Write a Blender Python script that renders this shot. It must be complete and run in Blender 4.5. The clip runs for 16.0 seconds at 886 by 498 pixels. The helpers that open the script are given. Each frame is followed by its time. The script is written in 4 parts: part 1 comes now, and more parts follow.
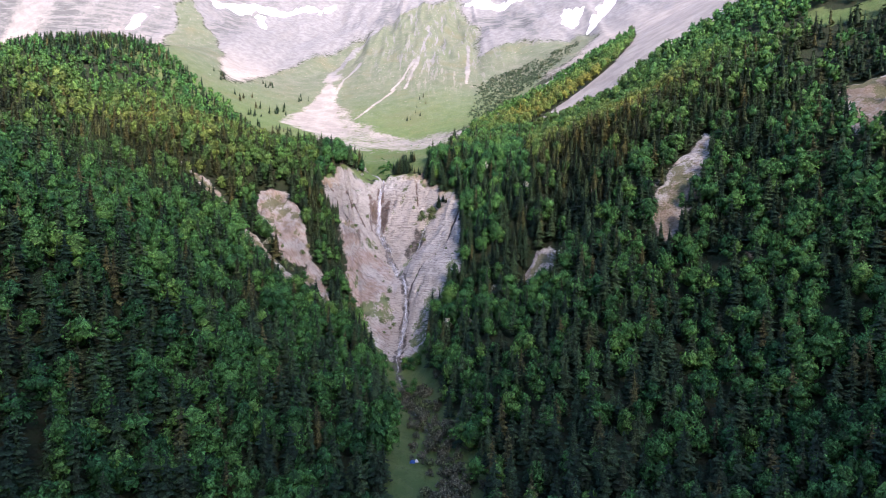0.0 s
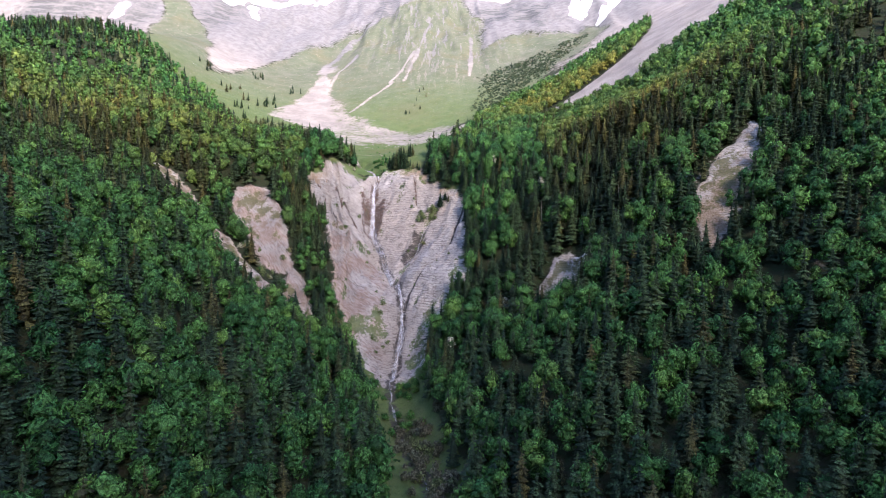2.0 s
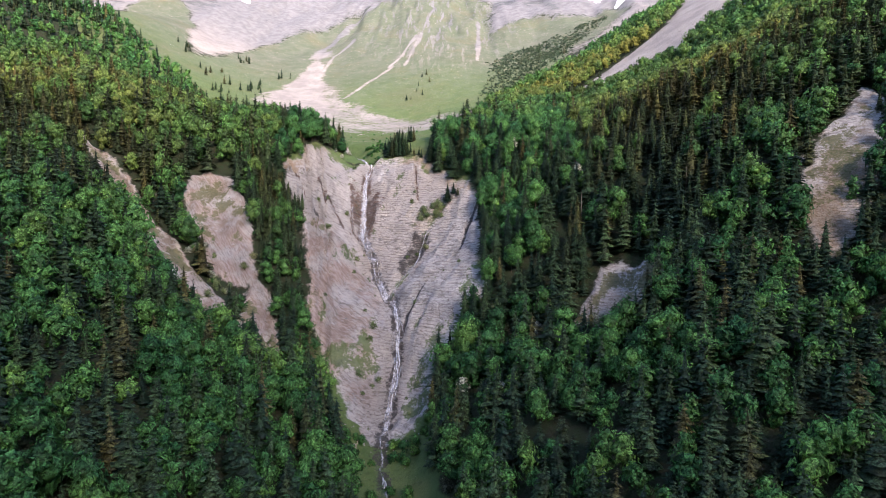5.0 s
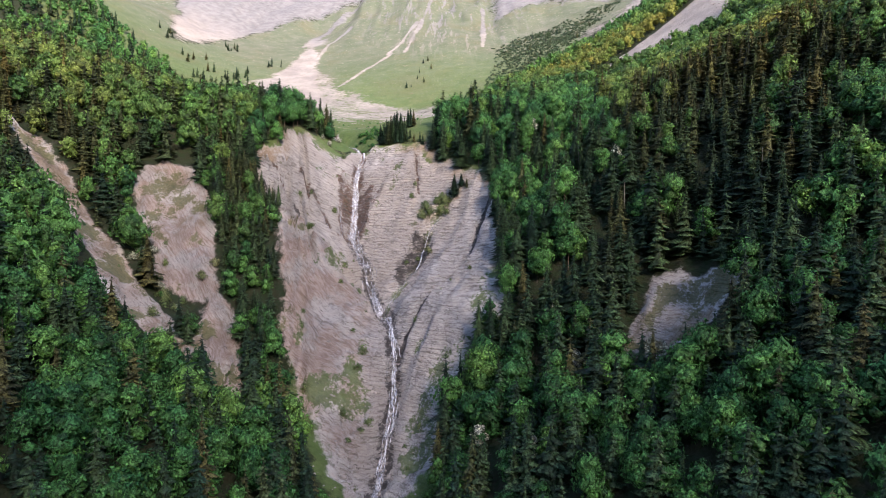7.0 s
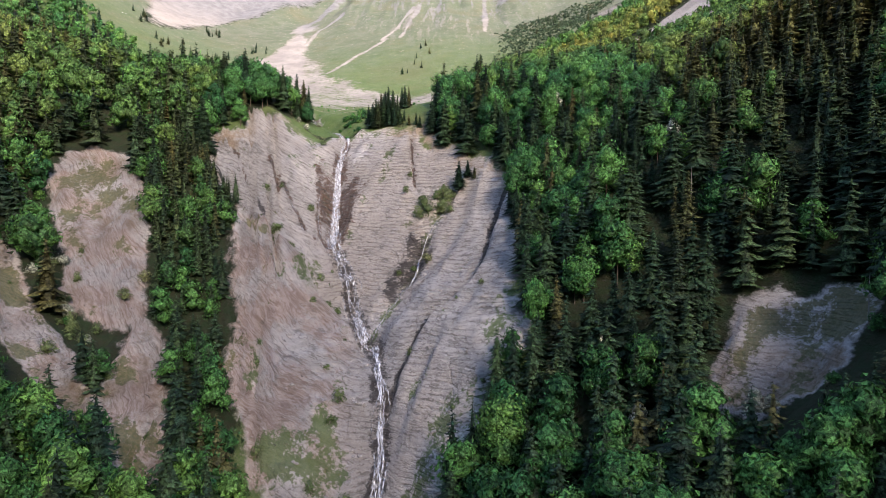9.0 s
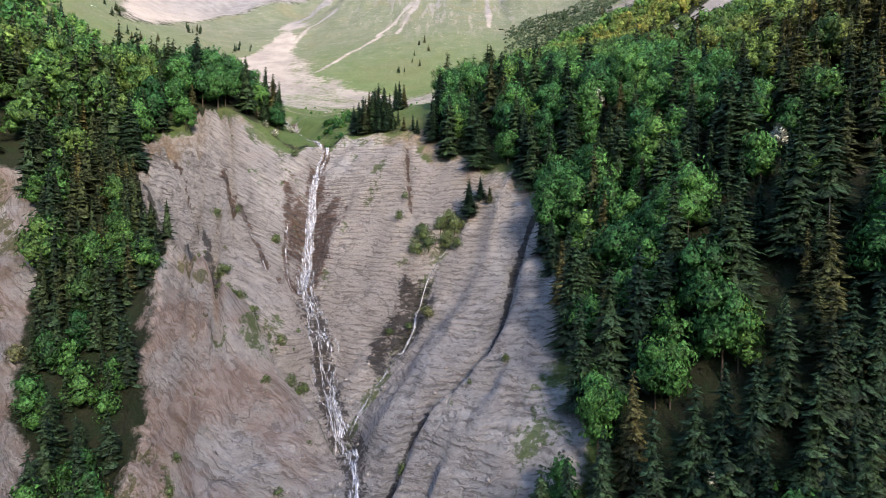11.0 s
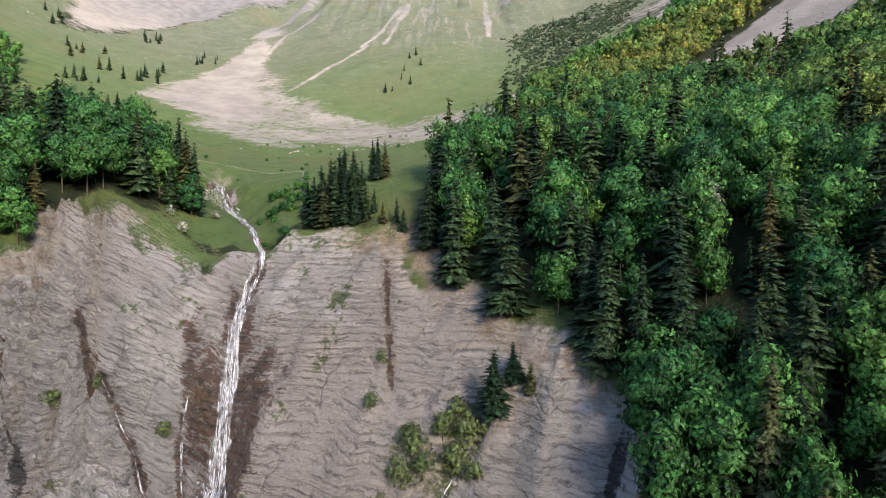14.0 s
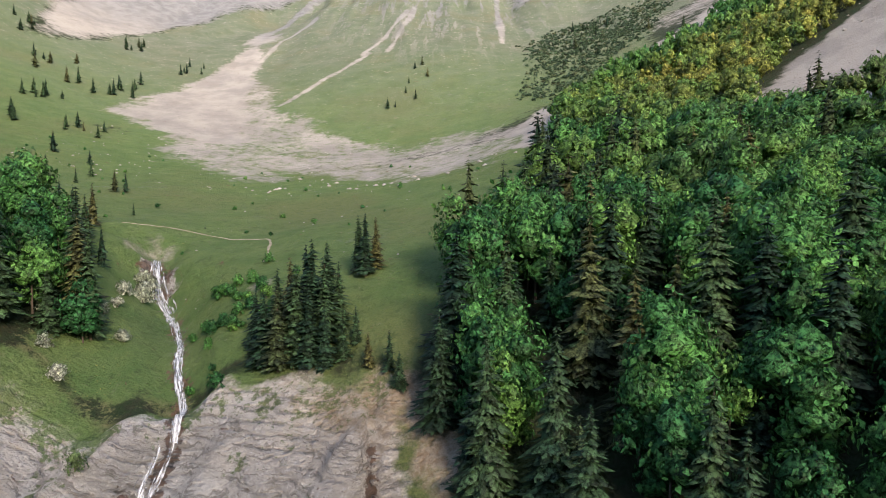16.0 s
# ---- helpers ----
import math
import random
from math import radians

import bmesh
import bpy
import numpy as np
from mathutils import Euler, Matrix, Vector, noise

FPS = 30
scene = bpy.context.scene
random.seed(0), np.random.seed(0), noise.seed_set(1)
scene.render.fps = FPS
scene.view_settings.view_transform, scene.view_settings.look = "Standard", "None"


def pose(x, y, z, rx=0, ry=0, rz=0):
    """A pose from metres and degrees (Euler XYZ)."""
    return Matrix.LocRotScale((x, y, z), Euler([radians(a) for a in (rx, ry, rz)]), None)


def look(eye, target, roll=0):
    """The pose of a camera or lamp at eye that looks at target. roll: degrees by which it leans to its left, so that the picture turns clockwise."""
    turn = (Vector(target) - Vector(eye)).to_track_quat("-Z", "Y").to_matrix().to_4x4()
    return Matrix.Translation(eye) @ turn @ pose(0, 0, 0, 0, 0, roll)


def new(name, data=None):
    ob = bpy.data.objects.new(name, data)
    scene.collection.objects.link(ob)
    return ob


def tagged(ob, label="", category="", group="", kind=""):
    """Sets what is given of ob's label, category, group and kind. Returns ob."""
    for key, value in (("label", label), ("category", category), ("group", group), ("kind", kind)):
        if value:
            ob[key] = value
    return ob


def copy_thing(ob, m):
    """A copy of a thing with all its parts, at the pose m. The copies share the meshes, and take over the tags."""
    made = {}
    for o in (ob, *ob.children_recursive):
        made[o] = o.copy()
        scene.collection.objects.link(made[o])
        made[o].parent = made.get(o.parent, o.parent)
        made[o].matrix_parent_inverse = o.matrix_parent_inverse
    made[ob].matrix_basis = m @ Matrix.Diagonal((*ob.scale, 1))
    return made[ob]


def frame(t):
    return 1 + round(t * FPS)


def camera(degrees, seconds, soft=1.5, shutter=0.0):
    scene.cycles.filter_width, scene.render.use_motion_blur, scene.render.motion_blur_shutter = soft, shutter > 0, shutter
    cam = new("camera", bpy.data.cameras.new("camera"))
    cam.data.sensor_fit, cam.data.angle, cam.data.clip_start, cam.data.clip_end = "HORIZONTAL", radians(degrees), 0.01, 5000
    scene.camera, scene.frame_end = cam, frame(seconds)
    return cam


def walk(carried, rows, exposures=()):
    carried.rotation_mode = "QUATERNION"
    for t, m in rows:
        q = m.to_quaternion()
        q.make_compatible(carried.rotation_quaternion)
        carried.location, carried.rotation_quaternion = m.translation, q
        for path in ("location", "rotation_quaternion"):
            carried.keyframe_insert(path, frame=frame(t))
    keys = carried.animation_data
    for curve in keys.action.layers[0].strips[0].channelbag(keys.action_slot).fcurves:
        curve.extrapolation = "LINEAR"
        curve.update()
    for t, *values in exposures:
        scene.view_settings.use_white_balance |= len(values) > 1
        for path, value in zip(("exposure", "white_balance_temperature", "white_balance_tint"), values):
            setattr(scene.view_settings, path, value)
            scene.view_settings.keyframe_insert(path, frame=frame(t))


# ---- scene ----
cam = camera(71.5, 16.0, soft=0.6)
EXPOSURE = 1.8
METRES, EYE, TILT, LEAN, TURN = 560.0, 180.0, -3.0, 0.0, 0.0
ROWS = [
    (0.0, 0.0, 0.0, 0.0, -0.0, 0.0, 0.0),
    (0.5, -0.0008, 0.032, 0.0026, -0.04, 0.06, -0.05),
    (1.0, -0.0013, 0.0638, 0.0046, -0.05, 0.06, -0.06),
    (1.5, -0.002, 0.0955, 0.0054, -0.08, 0.11, -0.15),
    (2.0, -0.003, 0.1273, 0.0055, -0.02, 0.11, -0.24),
    (2.5, -0.004, 0.159, 0.0056, -0.01, 0.16, -0.27),
    (3.0, -0.005, 0.1909, 0.0074, 0.0, 0.17, -0.27),
    (3.5, -0.0061, 0.2224, 0.0091, 0.04, 0.16, -0.33),
    (4.0, -0.0074, 0.2533, 0.0101, 0.08, 0.18, -0.46),
    (6.5, -0.0137, 0.4095, 0.0152, 0.34, 0.1, -0.3),
    (7.0, -0.0145, 0.441, 0.0163, 0.36, 0.09, -0.19),
    (7.5, -0.0151, 0.4725, 0.0177, 0.35, 0.04, -0.11),
    (8.0, -0.0159, 0.5039, 0.0192, 0.33, 0.02, -0.03),
    (8.5, -0.0169, 0.5354, 0.0201, 0.28, 0.0, 0.02),
    (11.0, -0.0225, 0.6901, 0.0492, 0.13, 0.3, 0.06),
    (11.5, -0.0233, 0.7178, 0.0614, -0.01, 0.32, 0.11),
    (12.0, -0.0239, 0.7449, 0.0741, -0.12, 0.37, 0.16),
    (12.5, -0.0245, 0.7721, 0.0875, -0.28, 0.37, 0.18),
    (13.0, -0.0254, 0.8006, 0.101, -0.34, 0.38, 0.23),
    (13.5, -0.0261, 0.8288, 0.1146, -0.48, 0.32, 0.23),
    (14.0, -0.0268, 0.8566, 0.1281, -0.58, 0.33, 0.22),
    (14.5, -0.0277, 0.8852, 0.1412, -0.48, 0.36, 0.18),
    (15.0, -0.0284, 0.9133, 0.1541, -0.35, 0.31, 0.12),
    (15.5, -0.029, 0.9405, 0.1668, -0.25, 0.31, 0.09),
    (16.0, -0.0297, 0.9668, 0.1796, -0.02, 0.3, 0.03),
]
walk(cam, [(t, pose(0, 0, EYE, TILT, LEAN, TURN) @ pose(METRES * x, METRES * y, METRES * z, 90 + pitch, roll, yaw)) for t, x, y, z, yaw, pitch, roll in ROWS], [(0.0, EXPOSURE + 0.14, 6050, 27), (4.0, EXPOSURE + 0.10, 6150, 26), (8.0, EXPOSURE, 6400, 22), (12.0, EXPOSURE - 0.10, 6400, 17), (16.0, EXPOSURE - 0.28, 6600, 14)])

# ---- sky and sun ----
SUN_HEIGHT, SUN_TURN = 24.0, 157.0   # degrees above the horizon; compass turn from +y, clockwise
world = bpy.data.worlds.new("sky")
scene.world = world
world.use_nodes = True
wn = world.node_tree.nodes
sky = wn.new("ShaderNodeTexSky")
sky.sky_type, sky.sun_disc = "NISHITA", False
sky.sun_elevation, sky.sun_rotation = radians(SUN_HEIGHT), radians(SUN_TURN)
sky.air_density, sky.dust_density, sky.ozone_density, sky.altitude = 0.9, 1.4, 0.8, 1200
world.node_tree.links.new(sky.outputs[0], wn["Background"].inputs[0])
wn["Background"].inputs[1].default_value = 0.15
sun = new("sun", bpy.data.lights.new("sun", "SUN"))
sun.data.energy, sun.data.angle, sun.data.color = 3.2, radians(18.0), (1.0, 0.85, 0.66)
away = Vector((math.sin(radians(SUN_TURN)) * math.cos(radians(SUN_HEIGHT)), math.cos(radians(SUN_TURN)) * math.cos(radians(SUN_HEIGHT)), math.sin(radians(SUN_HEIGHT))))
sun.matrix_world = look(away * 900, (0, 0, 0))

# ---- materials ----


class Nodes:
    """Short hand for a node material."""

    def __init__(self, name, roughness=0.9):
        self.m = bpy.data.materials.new(name)
        self.m.use_nodes = True
        self.t = self.m.node_tree
        self.b = self.t.nodes["Principled BSDF"]
        self.b.inputs["Roughness"].default_value = roughness
        self.b.inputs["Specular IOR Level"].default_value = 0.25
        self.place = self.t.nodes.new("ShaderNodeTexCoord").outputs["Object"]

    def node(self, kind, **inputs):
        n = self.t.nodes.new(kind)
        for key, value in inputs.items():
            self.put(n.inputs[int(key[1:]) if key[1:].isdigit() else key.replace("_", " ")], value)
        return n

    def put(self, socket, value):
        if isinstance(value, bpy.types.NodeSocket):
            self.t.links.new(value, socket)
        else:
            socket.default_value = value

    def noise(self, scale, detail=5, rough=0.6, stretch=None, place=None):
        where = place or self.place
        if stretch:
            mp = self.node("ShaderNodeMapping", Vector=where)
            mp.inputs["Scale"].default_value = stretch
            where = mp.outputs[0]
        return self.node("ShaderNodeTexNoise", Vector=where, Scale=scale, Detail=detail, Roughness=rough).outputs["Fac"]

    def calc(self, op, a, b=0.0, clamp=False):
        n = self.node("ShaderNodeMath", i0=a, i1=b)
        n.operation, n.use_clamp = op, clamp
        return n.outputs[0]

    def ramp(self, value, lo, hi):
        n = self.node("ShaderNodeMapRange", Value=value)
        n.interpolation_type = "SMOOTHSTEP"
        n.inputs["From Min"].default_value, n.inputs["From Max"].default_value = lo, hi
        return n.outputs[0]

    def mix(self, fac, a, b, blend="MIX"):
        n = self.t.nodes.new("ShaderNodeMix")
        n.data_type, n.blend_type = "RGBA", blend
        for socket, value in ((n.inputs[0], fac), (n.inputs[6], a), (n.inputs[7], b)):
            self.put(socket, (*value, 1) if isinstance(value, tuple) and len(value) == 3 else value)
        return n.outputs[2]

    def attribute(self, name):
        n = self.t.nodes.new("ShaderNodeAttribute")
        n.attribute_name = name
        return n.outputs["Fac"]

    def finish(self, colour, height=None, strength=0.6, distance=0.5, rough=None):
        self.put(self.b.inputs["Base Color"], (*colour, 1) if isinstance(colour, tuple) else colour)
        if height is not None:
            bump = self.node("ShaderNodeBump", Height=height, Strength=strength, Distance=distance)
            self.t.links.new(bump.outputs[0], self.b.inputs["Normal"])
        if rough is not None:
            self.put(self.b.inputs["Roughness"], rough)
        return self.m


def ground_material():
    n = Nodes("ground", 0.95)
    big, mid, fine = n.noise(0.012, 6), n.noise(0.09, 6), n.noise(0.9, 5, 0.7)
    # beds of rock that dip to one side and bend
    sep = n.node("ShaderNodeSeparateXYZ", Vector=n.place)
    bend = n.calc("ADD", n.calc("MULTIPLY", n.noise(0.022, 2, 0.5), 12.0), n.calc("MULTIPLY", n.noise(0.35, 3, 0.6), 2.6))
    dip = n.calc("MULTIPLY", n.calc("MINIMUM", n.calc("ADD", sep.outputs[0], 64.0), 0.0), 0.6)
    lower = n.calc("MULTIPLY", n.ramp(n.calc("ADD", sep.outputs[1], n.calc("MULTIPLY", n.calc("ADD", sep.outputs[0], 70.0), 0.6)), 568.0, 558.0), n.ramp(sep.outputs[0], -36.0, -52.0))   # the lower flank of the cliff, redder and tilted
    dip = n.calc("ADD", dip, n.calc("MULTIPLY", lower, n.calc("MULTIPLY", n.calc("ADD", sep.outputs[0], 40.0), 0.5)))
    level = n.calc("ADD", n.calc("ADD", sep.outputs[2], bend), dip)
    along = n.node("ShaderNodeCombineXYZ", X=n.calc("MULTIPLY", sep.outputs[0], 0.19), Y=n.calc("MULTIPLY", sep.outputs[1], 0.14), Z=n.calc("MULTIPLY", level, 1.4)).outputs[0]
    beds = n.noise(1.0, 6, 0.74, place=along)
    rock = n.mix(n.ramp(mid, 0.35, 0.7), (0.48, 0.46, 0.425), (0.64, 0.62, 0.58))
    rock = n.mix(n.calc("MULTIPLY", n.ramp(beds, 0.52, 0.62), 0.55), rock, (0.76, 0.73, 0.68))
    rock = n.mix(n.ramp(big, 0.42, 0.62), rock, (0.57, 0.52, 0.455))
    rock = n.mix(n.calc("MULTIPLY", n.ramp(n.noise(1.4, 5, 0.75), 0.50, 0.60), 0.55), rock, (0.72, 0.69, 0.65))
    rock = n.mix(n.calc("MULTIPLY", n.ramp(beds, 0.48, 0.40), 0.6), rock, (0.16, 0.14, 0.12))
    # thin even beds, weathered back between harder ones
    even = n.calc("ADD", n.calc("ADD", n.calc("ADD", sep.outputs[2], n.calc("MULTIPLY", n.noise(0.022, 2, 0.5), 12.0)), dip), n.calc("MULTIPLY", n.noise(0.5, 3, 0.6), 1.1))
    layer = n.calc("ABSOLUTE", n.calc("SUBTRACT", n.calc("FRACT", n.calc("MULTIPLY", even, 0.62)), 0.5))
    layer = n.calc("MULTIPLY", n.ramp(layer, 0.27, 0.47), n.calc("MULTIPLY", n.ramp(n.noise(0.11, 5, 0.7), 0.36, 0.56), n.calc("SUBTRACT", 1.0, n.calc("MULTIPLY", lower, 0.75))))
    rock = n.mix(n.calc("MULTIPLY", layer, 0.36), rock, (0.20, 0.175, 0.15))
    # open joints that cross the beds
    wander = n.node("ShaderNodeVectorMath", i0=n.place, i1=n.node("ShaderNodeVectorMath", i0=n.node("ShaderNodeTexNoise", Vector=n.place, Scale=0.12, Detail=4).outputs["Color"], i1=(9.0, 9.0, 9.0)).outputs[0]).outputs[0]
    wander.node.inputs[1].links[0].from_node.operation = "MULTIPLY"
    cracked = n.node("ShaderNodeTexVoronoi", Vector=wander, Scale=0.075)
    cracked.feature = "DISTANCE_TO_EDGE"
    joint = n.calc("MULTIPLY", n.ramp(cracked.outputs["Distance"], 0.035, 0.008), n.ramp(n.noise(0.07, 3), 0.46, 0.58))
    joint = n.calc("MULTIPLY", joint, n.calc("SUBTRACT", n.attribute("rock"), n.attribute("turf"), True))
    rock = n.mix(n.calc("MULTIPLY", joint, 0.30), rock, (0.10, 0.085, 0.075))
    rock = n.mix(n.calc("MULTIPLY", lower, n.ramp(n.noise(0.06, 5, 0.7), 0.38, 0.6)), rock, n.mix(n.ramp(beds, 0.4, 0.6), (0.34, 0.255, 0.205), (0.54, 0.45, 0.39)))
    rock = n.mix(n.calc("MULTIPLY", n.ramp(n.noise(0.25, 6, 0.7), 0.58, 0.7), 0.35), rock, (0.17, 0.16, 0.10))
    scree = n.mix(n.ramp(n.noise(0.03, 6, 0.7), 0.35, 0.65), (0.27, 0.25, 0.225), (0.39, 0.36, 0.32))
    crags = n.calc("MULTIPLY", n.ramp(sep.outputs[1], 1380.0, 1560.0), n.ramp(n.noise(1.0, 7, 0.72, (0.028, 0.007, 0.009)), 0.50, 0.62))
    scree = n.mix(n.ramp(sep.outputs[1], 1180.0, 1380.0), scree, n.mix(n.ramp(mid, 0.35, 0.65), (0.165, 0.166, 0.168), (0.235, 0.235, 0.234)))
    scree = n.mix(n.calc("MULTIPLY", crags, 0.35), scree, (0.19, 0.18, 0.165))
    scree = n.mix(n.calc("MULTIPLY", n.ramp(fine, 0.45, 0.7), 0.3), scree, (0.22, 0.21, 0.19))
    grass = n.mix(n.ramp(mid, 0.3, 0.7), (0.088, 0.155, 0.046), (0.148, 0.208, 0.068))
    grass = n.mix(n.calc("MULTIPLY", n.ramp(big, 0.45, 0.65), 0.7), grass, (0.155, 0.165, 0.065))
    grass = n.mix(n.calc("MULTIPLY", n.ramp(fine, 0.55, 0.75), 0.5), grass, (0.20, 0.20, 0.12))
    grass = n.mix(n.calc("MULTIPLY", n.ramp(n.noise(0.4, 5, 0.7), 0.52, 0.64), 0.6), grass, (0.060, 0.095, 0.030))
    blades = n.noise(3.2, 4, 0.8)
    grass = n.mix(n.calc("MULTIPLY", n.ramp(blades, 0.44, 0.60), 0.55), grass, (0.062, 0.105, 0.030))
    flowers = n.calc("MULTIPLY", n.ramp(n.noise(1.1, 5, 0.8), 0.60, 0.68), n.ramp(n.noise(0.03, 4, 0.7), 0.48, 0.60))
    grass = n.mix(n.calc("MULTIPLY", flowers, 0.7), grass, (0.34, 0.30, 0.06))
    bald = n.calc("MULTIPLY", n.ramp(n.noise(0.55, 6, 0.8), 0.60, 0.68), n.ramp(n.noise(0.05, 4, 0.7), 0.46, 0.60))
    grass = n.mix(n.calc("MULTIPLY", bald, 0.7), grass, (0.33, 0.30, 0.22))
    # grass paler and greyer up the valley: distance haze put into its colour
    high = n.ramp(sep.outputs[1], 880.0, 1250.0)
    pale = n.mix(n.ramp(n.noise(0.05, 6, 0.7), 0.35, 0.68), (0.108, 0.128, 0.088), (0.165, 0.172, 0.138))
    pale = n.mix(n.calc("MULTIPLY", n.ramp(n.noise(0.014, 5, 0.7), 0.52, 0.66), 0.6), pale, (0.155, 0.142, 0.092))
    pale = n.mix(n.calc("MULTIPLY", n.ramp(n.noise(0.22, 6, 0.75), 0.58, 0.66), 0.7), pale, (0.48, 0.45, 0.40))
    grass = n.mix(n.calc("MULTIPLY", high, 0.8), grass, pale)
    soil = n.mix(n.ramp(n.noise(0.3, 6, 0.7), 0.38, 0.62), (0.032, 0.036, 0.018), (0.022, 0.040, 0.015))
    colour = soil
    edge = n.calc("ADD", n.calc("MULTIPLY", n.calc("SUBTRACT", n.noise(0.16, 6, 0.7), 0.5), 1.3), n.calc("MULTIPLY", n.calc("SUBTRACT", n.noise(0.035, 4, 0.7), 0.5), 0.9))

    def lay(name, below, above, soft=0.16):
        v = n.calc("ADD", n.attribute(name), edge)
        return n.mix(n.ramp(v, 0.5 - soft, 0.5 + soft), below, above)

    colour = lay("grass", colour, grass)
    colour = lay("scree", colour, scree, 0.25)
    runs = n.calc("ADD", n.noise(1.0, 4, 0.6, (0.11, 0.011, 0.02)), n.calc("MULTIPLY", n.noise(0.4, 4, 0.7), 0.25))
    colour = n.mix(n.calc("MULTIPLY", n.attribute("runs"), n.ramp(runs, 0.66, 0.74)), colour, scree)
    banded = n.ramp(n.noise(1.0, 6, 0.7, (0.02, 0.02, 0.11)), 0.42, 0.6)
    colour = lay("shale", colour, n.mix(banded, (0.105, 0.112, 0.112), (0.20, 0.20, 0.195)), 0.4)
    colour = lay("rock", colour, rock)
    ochre = n.mix(n.ramp(fine, 0.35, 0.65), (0.27, 0.20, 0.13), (0.40, 0.33, 0.25))
    colour = lay("ochre", colour, ochre, 0.22)
    tuft = n.mix(n.ramp(fine, 0.40, 0.62), (0.11, 0.125, 0.05), (0.19, 0.18, 0.085))
    cling = n.calc("ADD", n.calc("ADD", n.attribute("turf"), edge), n.calc("MULTIPLY", n.calc("SUBTRACT", n.noise(0.7, 5, 0.75), 0.5), 1.6))
    colour = n.mix(n.calc("MULTIPLY", n.ramp(cling, 0.42, 0.66), 0.88), colour, n.mix(n.ramp(n.attribute("grass"), 0.3, 0.7), tuft, grass))
    colour = lay("track", colour, n.mix(n.ramp(fine, 0.35, 0.65), (0.25, 0.22, 0.17), (0.42, 0.38, 0.32)), 0.3)
    # wet rock; in crevice and runnels also recess shade put into the colour
    patchy = n.calc("ADD", n.calc("MULTIPLY", n.calc("SUBTRACT", n.noise(0.22, 4, 0.6), 0.5), 1.5), n.calc("MULTIPLY", n.calc("SUBTRACT", beds, 0.5), 2.8))
    damp_shade = n.ramp(n.calc("ADD", n.calc("MULTIPLY", n.attribute("wet_shade"), 0.66), n.calc("ADD", patchy, n.calc("MULTIPLY", n.calc("SUBTRACT", fine, 0.5), 0.8))), 0.42, 0.72)
    colour = n.mix(n.calc("MULTIPLY", damp_shade, 0.88), colour, n.mix(n.ramp(beds, 0.42, 0.56), (0.022, 0.018, 0.016), n.mix(n.ramp(sep.outputs[1], 600.0, 606.0), (0.060, 0.055, 0.050), (0.15, 0.085, 0.056))))
    colour = lay("snow", colour, (0.82, 0.84, 0.88), 0.05)
    rough = n.calc("SUBTRACT", 0.95, n.calc("MULTIPLY", n.attribute("wet_shade"), 0.45))
    relief = n.calc("ADD", n.calc("MULTIPLY", n.calc("MULTIPLY", beds, n.calc("SUBTRACT", n.attribute("rock"), n.attribute("turf"), True)), 2.8), n.calc("SUBTRACT", n.calc("MULTIPLY", fine, 0.9), n.calc("ADD", n.calc("MULTIPLY", joint, 0.5), n.calc("MULTIPLY", layer, n.calc("MULTIPLY", n.attribute("rock"), 0.5)))))
    return n.finish(colour, relief, 1.0, 1.6, rough)


def leaf_material(name, dark, light, warm, translucent=0.25, sun_tint=(0.2, 0.19, 0.03), spread=1.1, gap=0.445):
    """Needles or leaves: colour drifts from tree to tree and from spray to spray."""
    n = Nodes(name, 0.6)
    tree = n.calc("FRACT", n.calc("ADD", n.attribute("tint"), n.node("ShaderNodeObjectInfo").outputs["Random"]))
    spray = n.node("ShaderNodeNewGeometry").outputs["Random Per Island"]
    colour = n.mix(tree, dark, light)
    colour = n.mix(n.ramp(n.calc("FRACT", n.calc("MULTIPLY", tree, 7.31)), 0.80, 1.0), colour, warm)
    # warm sunlight painted into the leaf colour, tree by tree
    colour = n.mix(n.attribute("sun_tint"), colour, sun_tint)
    # the single leaves within a spray, darker towards the gaps between them
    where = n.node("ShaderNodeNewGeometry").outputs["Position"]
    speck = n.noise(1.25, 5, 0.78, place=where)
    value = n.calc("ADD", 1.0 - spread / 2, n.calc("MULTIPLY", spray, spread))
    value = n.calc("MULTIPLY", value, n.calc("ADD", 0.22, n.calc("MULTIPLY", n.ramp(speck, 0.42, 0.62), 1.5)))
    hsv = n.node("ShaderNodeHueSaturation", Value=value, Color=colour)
    n.b.inputs["Specular IOR Level"].default_value = 0.2
    n.finish(hsv.outputs[0])
    back = n.node("ShaderNodeBsdfTranslucent", Color=hsv.outputs[0])
    mixer = n.node("ShaderNodeMixShader", Fac=translucent)
    n.t.links.new(n.b.outputs[0], mixer.inputs[1])
    n.t.links.new(back.outputs[0], mixer.inputs[2])
    gaps = n.node("ShaderNodeMixShader", Fac=n.ramp(speck, gap - 0.02, gap + 0.02))
    n.t.links.new(n.node("ShaderNodeBsdfTransparent").outputs[0], gaps.inputs[1])
    n.t.links.new(mixer.outputs[0], gaps.inputs[2])
    n.t.links.new(gaps.outputs[0], n.t.nodes["Material Output"].inputs[0])
    return n.m


def plain_material(name, a, b, scale=1.0, rough=0.9, relief=0.3):
    n = Nodes(name, rough)
    v = n.noise(scale, 6, 0.65)
    return n.finish(n.mix(n.ramp(v, 0.3, 0.7), a, b), v, relief, 0.2)


